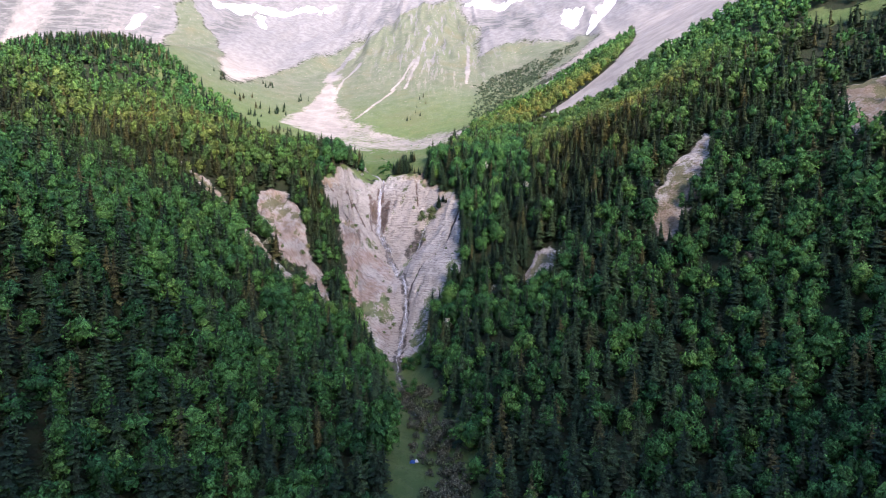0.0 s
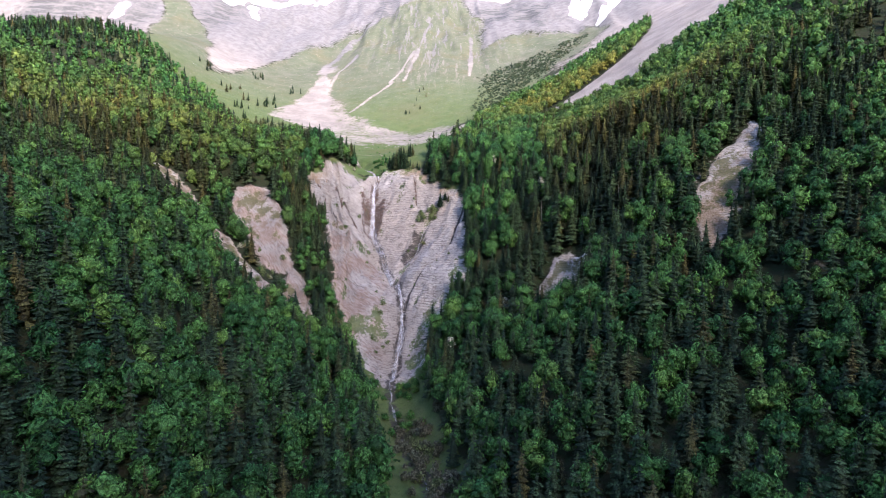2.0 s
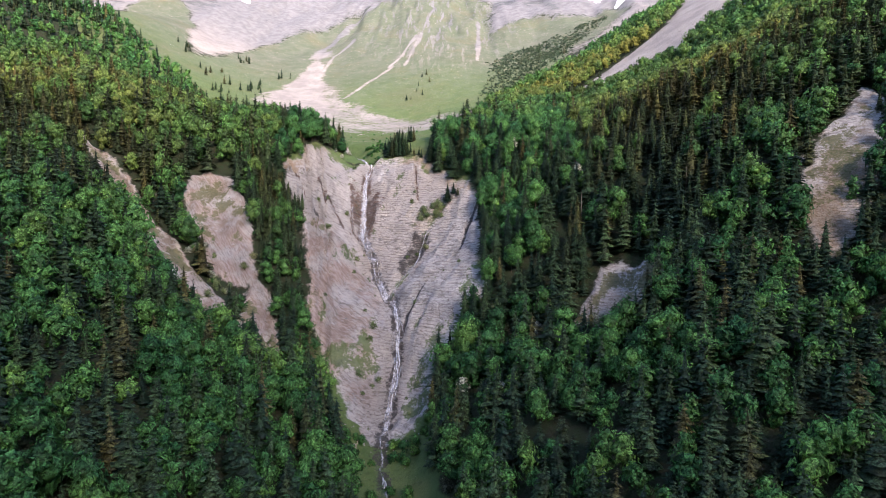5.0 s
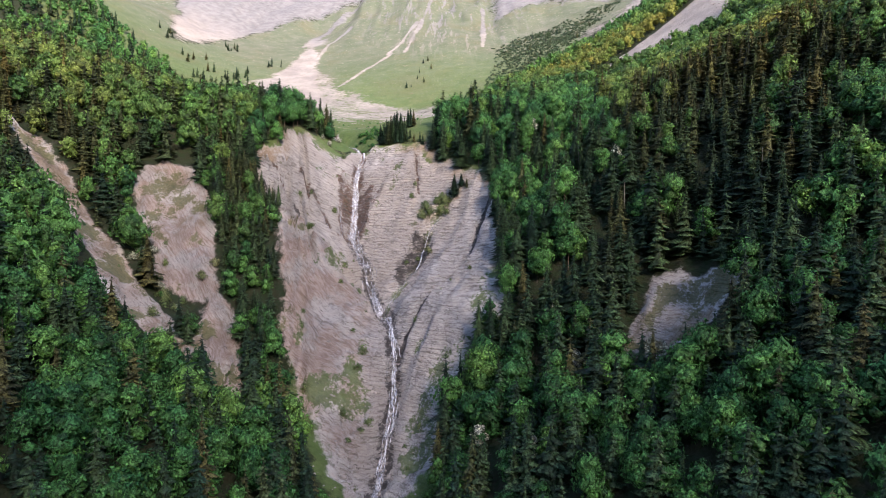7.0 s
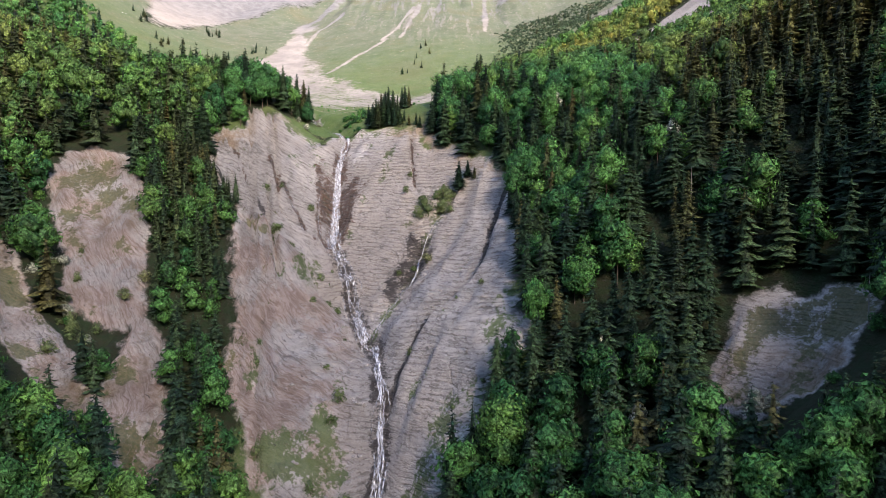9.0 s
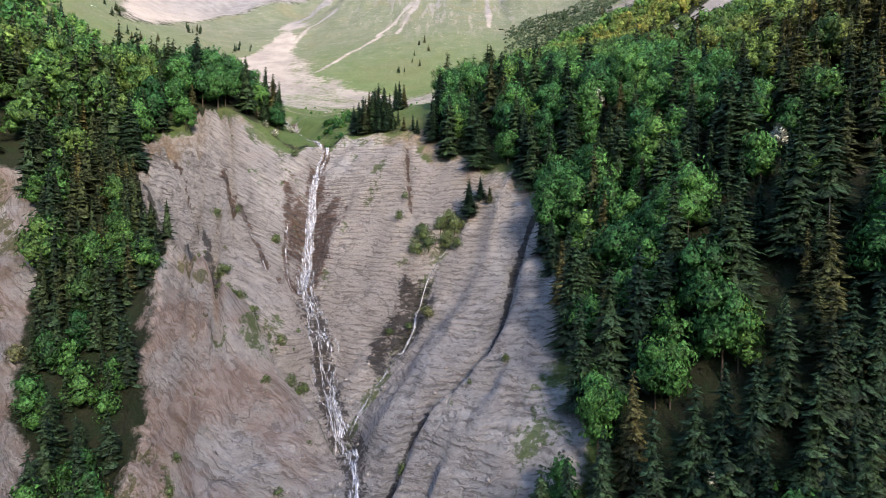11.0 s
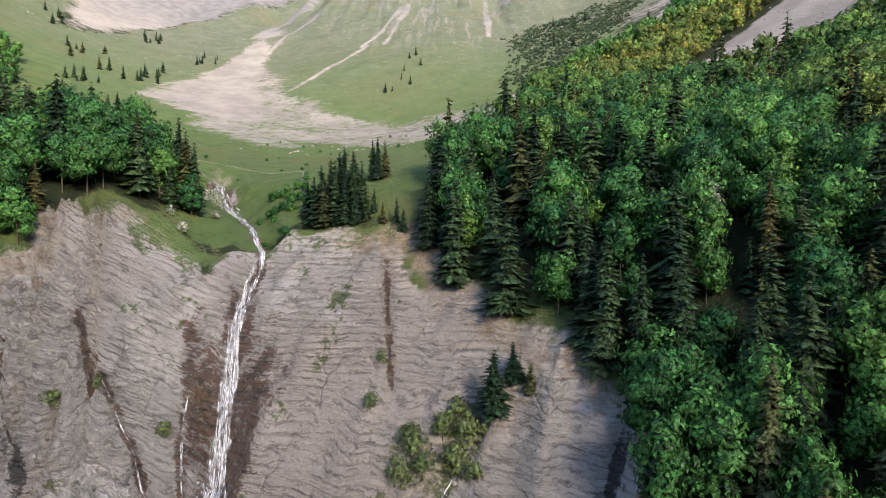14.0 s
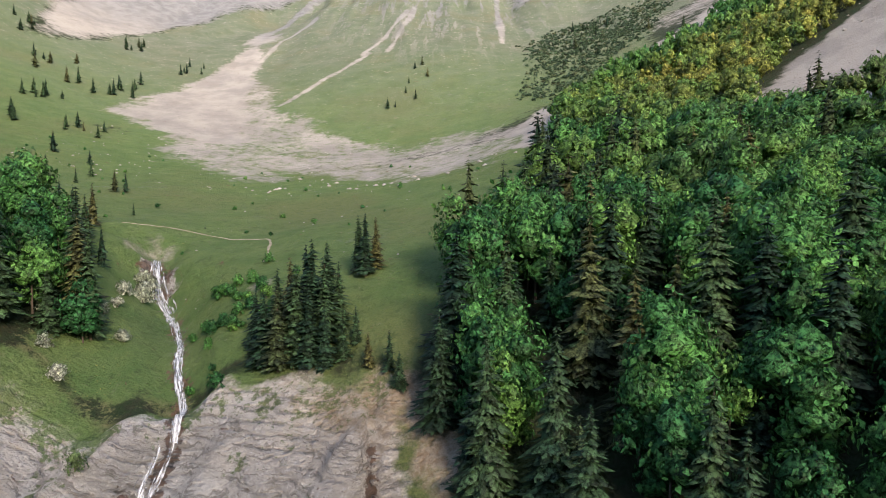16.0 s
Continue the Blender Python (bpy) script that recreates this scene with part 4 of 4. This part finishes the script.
# ---- running water ----
def ribbon(points, width, lift=0.3, wander=1.0, seed=0, grip=1.0, fan=0.0):
    """A strand of water that lies on the ground along a line in plan; a pair of widths: it widens from one to the other."""
    line = [Vector((*p, 0)) for p in points]
    places = []
    for a, b in zip(line, line[1:]):
        count = max(2, int((b - a).length / 0.8))
        places += [a.lerp(b, k / count) for k in range(count)]
    places = np.array([(p.x, p.y) for p in places + [line[-1]]])
    for _ in range(4):
        places[1:-1] = 0.25 * places[:-2] + 0.5 * places[1:-1] + 0.25 * places[2:]
    s = np.arange(len(places)) * 0.8
    way = np.gradient(places, axis=0)
    way /= np.linalg.norm(way, axis=1)[:, None] + 1e-9
    side = np.stack([-way[:, 1], way[:, 0]], -1)
    shift = wander * fractal(s, 0 * s + seed * 40, 9, 3) + fan * np.clip(s / 9, 0, 1) * (0.6 + 0.7 * fractal(s, 0 * s + seed * 40 + 71, 14, 2))
    half = 0.5 * np.linspace(*(width if isinstance(width, tuple) else (width, width)), len(s)) * (0.75 + 0.55 * fractal(s, 0 * s + seed * 40 + 19, 6, 3))
    half = half * np.clip(s / 7, 0.12, 1)   # each strand gathers from a thread
    across = np.array([-1, -0.5, 0, 0.5, 1.0])
    offset = shift[:, None] + np.maximum(half, 0.12)[:, None] * across
    x = places[:, :1] + side[:, :1] * offset
    y = places[:, 1:] + side[:, 1:] * offset
    z = ground_at(x, y)
    z = z * (1 - 0.5 * grip) + 0.5 * grip * z.mean(1)[:, None] + lift * (1 - across ** 4 * 0.8)
    fall = np.r_[0, np.cumsum(np.hypot(0.8, np.diff(z[:, 2])))]
    flow = np.stack([offset + seed * 7.3, np.repeat(fall[:, None] + seed * 31.0, 5, 1)], -1).reshape(-1, 2)
    return np.stack([x, y, z], -1).reshape(-1, 3), grid_faces(len(places), 5), flow


def water(name, strands, label, thick=0.0):
    v, f = join([s[:2] for s in strands])
    flow = np.concatenate([s[2] for s in strands])
    ob = new(name, mesh_of(name, v, f, WATER, {"across": flow[:, 0], "along": flow[:, 1], "thick": np.full(len(flow), thick)}))
    ob.data.polygons.foreach_set("use_smooth", np.ones(len(ob.data.polygons), bool))
    return tagged(ob, label, "water", kind="structure")


def braid(points, count, width, spread, seed, fan=0.0):
    """Several thin strands that part and meet along one line."""
    return [ribbon(points, width * (0.6 + 0.8 * LATTICE[seed, k]), 0.25 + 0.3 * LATTICE[seed + 1, k], spread * (0.3 + LATTICE[seed + 2, k]), seed * 3 + k, 1.0, fan * (2 * k / max(1, count - 1) - 1)) for k in range(count)]


water("stream", [ribbon(STREAM[:7], (1.0, 2.3), 0.2, 0.4, 3), ribbon(STREAM[:7], (0.8, 2.0), 0.3, 0.5, 44), ribbon(STREAM[2:7], (0.7, 1.8), 0.35, 0.4, 46), ribbon(STREAM[14:20], 1.1, 0.2, 0.9, 4)] + braid(STREAM[:7], 4, 0.6, 0.8, 1, 0.8) + braid(STREAM[9:15], 10, 0.52, 3.2, 5, 3.4) + braid(STREAM[13:20], 9, 0.62, 2.8, 9, 1.2) + braid(STREAM[19:25], 3, 0.7, 1.2, 13),
      "white mountain stream tumbling in strands down a rocky gully", 0.0)
VEIL = [(-64, 647), (-65, 640), (-65, 630), (-64, 622), (-63, 613), (-62, 606)]
water("waterfall", [ribbon(STREAM[6:9], 2.2, 0.4, 0.4, 6), ribbon(VEIL, (1.6, 9.0), 0.35, 0.5, 8), ribbon(VEIL[1:], (2.0, 11.0), 0.25, 0.8, 10), ribbon(VEIL[:5], (1.4, 6.0), 0.5, 0.5, 12)] + braid(VEIL, 8, 0.5, 1.2, 17, 2.4) + braid(STREAM[6:9], 4, 0.5, 0.7, 41) + braid(VEIL[3:] + [(-58, 597)], 8, 0.45, 2.4, 21, 4.2) + braid(RUNNELS[-1], 3, 0.3, 0.8, 25) + braid(RUNNELS[0][1:], 2, 0.3, 0.5, 33),
      "white waterfall fanning out over dark wet rock", -0.03)
water("side_waterfall", [ribbon(SIDE_STREAM, 0.4, 0.3, 0.5, 15), ribbon(SIDE_STREAM[2:6], (0.6, 1.8), 0.35, 0.4, 16)] + braid(SIDE_STREAM, 2, 0.3, 0.6, 29) + braid(SIDE_STREAM[2:6], 3, 0.4, 0.7, 35),
      "thin waterfall in a dark cleft of the cliff", -0.01)
EARTH = plain_material("trodden_earth", (0.22, 0.20, 0.12), (0.36, 0.32, 0.24), 0.35)
for points, label in ((FOOTPATHS[0], "narrow trodden earth path across the meadow"), (FOOTPATHS[1], "gravel path beside the stream bed")):
    v, f, _ = ribbon(points, 1.0, 0.2, 1.6, 30)
    tagged(new("footpath", mesh_of("footpath", v, f, EARTH)), label, "path", kind="structure")
water("upper_cascade", braid([(-100, 724), (-96, 716), (-91, 708), (-85, 699)], 8, 0.6, 1.6, 18, 2.2), "small cascade at the lip of the meadow")

# ---- woods: the nearest trees one by one, the rest as forest ----
SPRUCE_LABEL, BEECH_LABEL = "tall dark green spruce with drooping layered boughs", "leafy fresh green beech with a rounded crown"
spruce_models = [tree_thing("spruce_tree", SPRUCES["full"][k], STEM, NEEDLES, BARK, SPRUCE_LABEL, "spruces beside the cliff") for k in range(6)]
beech_models = [tree_thing("beech_tree", BEECHES["full"][k], STEM, LEAVES, BARK, BEECH_LABEL, "beeches beside the cliff") for k in range(6)]
zone = ((TX > -32) & (TX < 85) & (TY > 485) & (TY < 705)) | ((TX > -128) & (TX < -80) & (TY > 596) & (TY < 690))
closest = np.argsort(np.minimum(np.hypot(TX - 32, TY - 580), 25 + np.hypot(TX + 102, TY - 640)) + 1e6 * ~zone)
single = np.zeros(len(TX), bool)
for wanted, limit in ((TS, 180), (~TS, 210)):
    single[[i for i in closest if wanted[i] and zone[i]][:limit]] = True
used = set()
r = np.random.RandomState(21)


def settle(models, x, y, height, wide=1.0):
    """The model itself the first time, then copies of it."""
    k = r.randint(len(models))
    m, size = placed(x, y, height, r.uniform(0, 360), wide * r.uniform(0.9, 1.14))
    ob = models[k] if models[k].name not in used else copy_thing(models[k], m)
    used.add(ob.name)
    ob.matrix_basis = m @ Matrix.Diagonal((*size, 1))
    return ob


for i in np.flatnonzero(single):
    settle(spruce_models if TS[i] else beech_models, TX[i], TY[i], TH[i], 1.0 if TS[i] else 0.84)
close = ~single & (TX > -150) & (TX < 125) & (TY > 400) & (TY < 720)
middle = ~single & ~close & (TX > -300) & (TX < 260) & (TY < 900)
unseen = np.abs(TX + 10) > 0.75 * TY + 45   # slopes beside and behind the way, far off its sight
middle &= ~unseen
rest = ~single & ~close & ~middle & ~unseen
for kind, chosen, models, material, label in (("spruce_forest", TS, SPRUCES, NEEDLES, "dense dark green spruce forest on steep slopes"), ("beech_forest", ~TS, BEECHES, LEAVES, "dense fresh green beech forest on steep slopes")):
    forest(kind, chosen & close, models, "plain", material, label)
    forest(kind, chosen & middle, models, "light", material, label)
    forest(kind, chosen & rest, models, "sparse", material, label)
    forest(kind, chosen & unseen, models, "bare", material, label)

# ---- trees of the cliff's lip and of the meadow ----
for x, y, h in ((-53, 662, 12), (-50, 657, 15), (-47, 655, 17), (-46, 661, 18), (-44, 657, 19), (-42, 662, 20), (-41, 654, 15), (-39, 659, 18), (-38, 653, 12), (-44, 666, 17), (-40, 667, 16), (-35, 655, 9), (-33, 658, 8), (-34, 681, 15), (-36, 684, 14), (-32, 684, 13), (-49, 663, 15), (-30, 652, 7), (-26, 650, 8), (-24, 646, 7), (-37, 663, 14)):
    tagged(settle(spruce_models, x, y + 3, h * 0.98, 1.12), "slim dark spruce in a clump above the waterfall", group="spruce clump at the lip")
r = np.random.RandomState(4)
meadow_spruces = [(-216, 863, 12), (-183, 790, 13), (-186, 810, 11), (-177, 828, 9), (-151, 799, 10), (-148, 802, 9), (-273, 915, 14), (-269, 911, 12), (-130, 735, 12), (-120, 728, 13), (-126, 722, 14), (-113, 712, 12), (-108, 704, 13), (-101, 698, 11), (-140, 730, 10), (-155, 742, 12), (-95, 749, 2.2), (-190, 850, 8), (-171, 806, 7), (-160, 770, 9), (-166, 776, 8), (-124, 760, 5)]
for cx, cy in ((-300, 985), (-345, 1060), (-262, 1150), (-400, 1120), (-330, 1180), (-240, 935)):
    meadow_spruces += [(cx + r.normal() * 9, cy + r.normal() * 9, r.uniform(6, 13)) for _ in range(6)]
meadow_spruces += [(-282 + r.normal() * 14, 1047 + r.normal() * 16, r.uniform(8, 15)) for _ in range(12)]
meadow_spruces += [(-40 + r.normal() * 16, 1075 + r.normal() * 40, r.uniform(5, 10)) for _ in range(8)]
meadow_spruces += [(r.uniform(90, 190), r.uniform(1060, 1240), r.uniform(7, 14)) for _ in range(16)]
light_models = [tree_thing("spruce_tree", SPRUCES["plain"][k], STEM, NEEDLES, BARK, "lone dark spruce on the open pasture", "spruces on the pasture") for k in range(5)]
for x, y, h in meadow_spruces:
    settle(light_models, x, y, h, 1.2)

# ---- bushes ----
bush_shapes = [leaf_crown(np.random.RandomState(60 + k), 430, 0.058, 9, 0.55, 0.0, 4, 3) for k in range(4)]
TWIGS = pole(0.5, 0.03, 0.01, 5, segments=1)
bush_models = [tree_thing("bush", c, TWIGS, SCRUB, BARK, "light green bush clinging to bare rock", "bushes on the cliff") for c in bush_shapes]
willow_models = [tree_thing("willow_bush", c, TWIGS, SILVER, BARK, "pale silvery willow bush on a grassy bank", "silvery willow bushes") for c in bush_shapes]
pale_models = [tree_thing("whitebeam_tree", leaf_crown(np.random.RandomState(80 + k), 420, 0.042, 9, 0.26, 0.3), STEM, SILVER, BARK, "pale silvery whitebeam among dark spruces", "silvery trees in the wood") for k in range(3)]
shade_models = [tree_thing("bush", c, TWIGS, LEAVES, BARK, "low dark green alder bush on the pasture", "bushes on the pasture") for c in bush_shapes]
r = np.random.RandomState(9)
for x, y, h in ((-20, 603, 7), (-22, 600, 6), (-12, 600, 7), (-9, 602, 8), (-11, 605, 6), (-18, 600, 6), (-14, 603, 6), (-8, 596, 4), (-18, 578, 5), (-95, 609, 4), (-30, 581, 3), (-118, 537, 5), (-67, 499, 4), (-50, 495, 4), (-45, 514, 5), (-40, 494, 4), (-120, 527, 5), (-132, 504, 5), (-126, 520, 4), (-112, 530, 4), (-76, 618, 4), (-74, 640, 4), (-29, 610, 4), (-27, 618, 3)):
    settle(bush_models, x, y, h)
rib = [(-182, 566), (-170, 553), (-160, 543), (-146, 531), (-134, 517), (-124, 512)]
for k in range(34):
    s = r.uniform(0, len(rib) - 1.01)
    (ax, ay), (bx, by) = rib[int(s)], rib[int(s) + 1]
    settle(bush_models if r.rand() < 0.6 else willow_models, ax + (bx - ax) * (s % 1) + r.normal() * 3.5, ay + (by - ay) * (s % 1) + r.normal() * 3.5, r.uniform(2.2, 5.5))
for k in range(26):
    s = r.uniform(0, 1)
    settle(bush_models, -96 + 42 * s + r.normal() * 2, 588 - 20 * s + r.normal() * 3, r.uniform(1.2, 4.0))
count = 0
while count < 30:
    x, y = r.uniform(-180, 15), r.uniform(468, 640)
    if sample(rock, x, y) > 0.7 and sample(water_d, x, y) > 5 and r.rand() < 0.12 + 0.88 * smooth(560, 490, y):
        settle(bush_models, x, y, r.uniform(1.2, 3.6))
        count += 1
for x, y, h in ((-4, 601, 14), (0, 603, 9), (3, 600, 6)):
    tagged(settle(spruce_models, x, y, h, 1.7), "young spruce rooted on the bare cliff", group="young spruces on the cliff")
for x, y, h in ((-97, 712, 5), (-94, 706, 5), (-92, 700, 4.5), (-93, 693, 4), (-90, 684, 3), (-90, 677, 3.5), (-82, 671, 3), (-86, 655, 3.5), (-97, 668, 4), (-101, 660, 4), (-91, 660, 3)):
    settle(willow_models, x, y, h)
for x, y in zip(r.uniform(0, 110, 22), r.uniform(430, 640, 22)):
    if sample(rock, x, y) < 0.2:
        tagged(settle(pale_models, x, y, r.uniform(8, 13)), "pale silvery whitebeam among dark spruces", group="silvery trees in the wood")
for x, y in zip(r.normal(-60, 7, 40), r.normal(683, 11, 40)):
    settle(shade_models, x, y, r.uniform(1.5, 3.5))
for x, y in zip(r.uniform(-52, -8, 38), r.uniform(405, 466, 38)):
    if sample(rock, x, y) < 0.5:
        settle(shade_models, x, y, r.uniform(3, 6.5))
for x, y in zip(r.uniform(-240, 10, 58), r.uniform(715, 900, 58)):
    settle(shade_models, x, y, r.uniform(0.8, 2.4))
for x, y in zip(r.uniform(-12, 30, 28), r.uniform(655, 790, 28)):
    settle(shade_models, x, y, r.uniform(2, 5))

for outline, dx, dy, count in ((UPPER_SCAR, 0.50, -0.87, 30), (RIGHT_GULLY, -0.39, -0.92, 20), (LEFT_SCAR, 0.45, -0.89, 14)):
    for _ in range(count):
        (ax, ay), (bx, by), t, d = *(lambda k: (outline[k], outline[(k + 1) % len(outline)]))(r.randint(len(outline))), r.rand(), r.uniform(2, 22)
        x, y = ax + (bx - ax) * t + dx * d, ay + (by - ay) * t + dy * d
        if sample(rock, x, y) < 0.4:
            tagged(settle(shade_models, x, y, r.uniform(2.5, 6.0)), "leafy green bush below a bare scar", group="bushes below the scars")

# ---- alder scrub below the far scree ----
belt, tints = [], []
for x, y in zip(r.uniform(40, 300, 9000), r.uniform(980, 1340, 9000)):
    if polygon_distance(SCRUB_BELT, np.array([x]), np.array([y]))[0] > 14 * fractal(np.array([x]), np.array([y]), 30)[0] + r.uniform(-6, 14):
        v, f, _ = (SPRUCES if r.rand() < 0.12 else BEECHES)["bare"][r.randint(4)]
        h, a = r.uniform(1.6, 4.0), r.uniform(0, 6.28)
        belt.append((np.stack([(v[:, 0] * math.cos(a) - v[:, 1] * math.sin(a)) * h * 1.6 + x, (v[:, 0] * math.sin(a) + v[:, 1] * math.cos(a)) * h * 1.6 + y, v[:, 2] * h + ground_at(x, y) - 1.0], -1), f))
        tints.append(np.full(len(v), r.rand()))
v, f = join(belt)
tagged(new("alder_scrub", mesh_of("alder_scrub", v, f, ALDER, {"tint": np.concatenate(tints)})), "blue-green alder scrub below a scree slope", "scrub", kind="stuff")

# ---- alder thicket on the valley floor ----
GREY = leaf_material("budding_twigs", (0.095, 0.115, 0.070), (0.15, 0.155, 0.105), (0.11, 0.15, 0.06), 0.25)
thicket, tints = [], []
thin_shapes = [leaf_crown(np.random.RandomState(70 + k), 120, 0.11, 7, 0.55, 0.0, core=2, corners=3) for k in range(4)]
for x, y in zip(r.normal(0, 1, 150), r.uniform(260, 420, 150)):
    x = np.interp(y, [260, 330, 420], [5, 0, -24]) + x * 7
    v, f, _ = thin_shapes[r.randint(4)]
    h, a = r.uniform(3, 6.5), r.uniform(0, 6.28)
    thicket.append((np.stack([(v[:, 0] * math.cos(a) - v[:, 1] * math.sin(a)) * h + x, (v[:, 0] * math.sin(a) + v[:, 1] * math.cos(a)) * h + y, v[:, 2] * h + ground_at(x, y) - 0.2], -1), f))
    tints.append(np.full(len(v), r.rand()))
v, f = join(thicket)
tagged(new("alder_thicket", mesh_of("alder_thicket", v, f, GREY, {"tint": np.concatenate(tints)})), "grey-brown budding alder thicket along the stream bed", "thicket", kind="stuff")

# ---- dead trunks ----
snag = new("dead_tree")
bole = part("trunk", mesh_of("trunk", *pole(1.0, 0.016, 0.004, 6, 0.01, 0.01, 4), PALE_BARK), snag)
part("stub", mesh_of("stub", pole(0.2, 0.006, 0.002, 4)[0] @ np.array([[0, 0, -1], [0, 1, 0], [0.95, 0, 0.3]]) + (0, 0, 0.62), pole(0.2, 0.006, 0.002, 4)[1], PALE_BARK), bole)
tagged(snag, "bare bleached dead trunk among living spruces", "dead tree", "dead trunks in the wood")
first = True
for x, y, h in ((120, 500, 15), (70, 520, 15), (58, 560, 14), (42, 575, 14), (30, 590, 13), (-150, 440, 14), (-160, 450, 15), (-120, 300, 12), (-150, 262, 13), (95, 470, 14), (-146, 436, 14)):
    m, size = placed(x, y, h, r.uniform(0, 360))
    ob = snag if first else copy_thing(snag, m)
    ob.matrix_basis = m @ Matrix.Diagonal((*size, 1))
    first = False

# ---- loose stones ----
def pebble(r):
    a = np.arange(5) * 1.2566
    mid = np.stack([np.cos(a) * r.uniform(0.7, 1.2, 5), np.sin(a) * r.uniform(0.7, 1.2, 5), r.uniform(-0.1, 0.3, 5)], -1)
    v = np.concatenate([mid, [(0.1, 0, 0.75), (0, 0, -0.5)]])
    return v, np.array([(i, (i + 1) % 5, 5) for i in range(5)] + [((i + 1) % 5, i, 6) for i in range(5)])


stones = []
for x0, x1, y0, y1, count, big in ((-240, 20, 830, 960, 420, 0.9), (-110, 10, 690, 830, 90, 0.5), (-60, 0, 455, 520, 260, 1.0), (-50, -12, 480, 600, 160, 0.9), (110, 260, 785, 880, 200, 1.2)):
    for x, y in zip(r.uniform(x0, x1, count), r.uniform(y0, y1, count)):
        v, f = pebble(r)
        stones.append((v * r.uniform(0.25, 1.0) ** 2 * big + (x, y, ground_at(x, y)), f))
v, f = join(stones)
tagged(new("loose_stones", mesh_of("loose_stones", v, f, STONE)), "pale limestone blocks strewn over turf and scree", "stones", kind="stuff")

boulder_models = []
for k in range(4):
    v, f = pebble(np.random.RandomState(90 + k))
    thing = tagged(new("boulder", mesh_of("boulder", v, f, STONE)), "pale angular limestone boulder lying on the pasture", "boulder", "boulders on the pasture")
    boulder_models.append(thing)
for x, y, h in [(r.uniform(-150, 20), r.uniform(830, 880), r.uniform(0.7, 1.8)) for _ in range(26)] + [(r.uniform(-52, -16), r.uniform(425, 470), r.uniform(0.6, 1.4)) for _ in range(10)]:
    settle(boulder_models, x, y, h)

# ---- a tent on the valley floor ----
TENT_BLUE = plain_material("blue_canvas", (0.03, 0.09, 0.32), (0.05, 0.14, 0.42), 3.0, 0.7)
TENT_WHITE = plain_material("white_canvas", (0.70, 0.72, 0.74), (0.8, 0.8, 0.8), 3.0, 0.7)
tent = new("tent")
tent.location = (-16, 316, float(ground_at(-16, 316)))


def ridge_tent(length, wide, high):
    v = np.array([(-wide, -length, 0), (wide, -length, 0), (0.1, -length * 0.9, high), (-wide, length, 0), (wide, length, 0), (-0.1, length * 0.9, high), (-wide * 0.62, 0, high * 0.55), (wide * 0.62, 0, high * 0.55)])
    return v, np.array([(0, 1, 2), (4, 3, 5), (0, 2, 6), (2, 5, 6), (5, 3, 6), (3, 0, 6), (1, 7, 2), (2, 7, 5), (5, 7, 4), (4, 7, 1)])


part("canopy", mesh_of("canopy", *ridge_tent(1.8, 1.5, 1.7), TENT_BLUE), tent)
v, f = ridge_tent(0.9, 1.1, 1.3)
part("porch", mesh_of("porch", v + (2.1, 0.3, 0), f, TENT_WHITE), tent, "white canvas porch")
tagged(tent, "small blue tent with a white porch on grass", "tent")
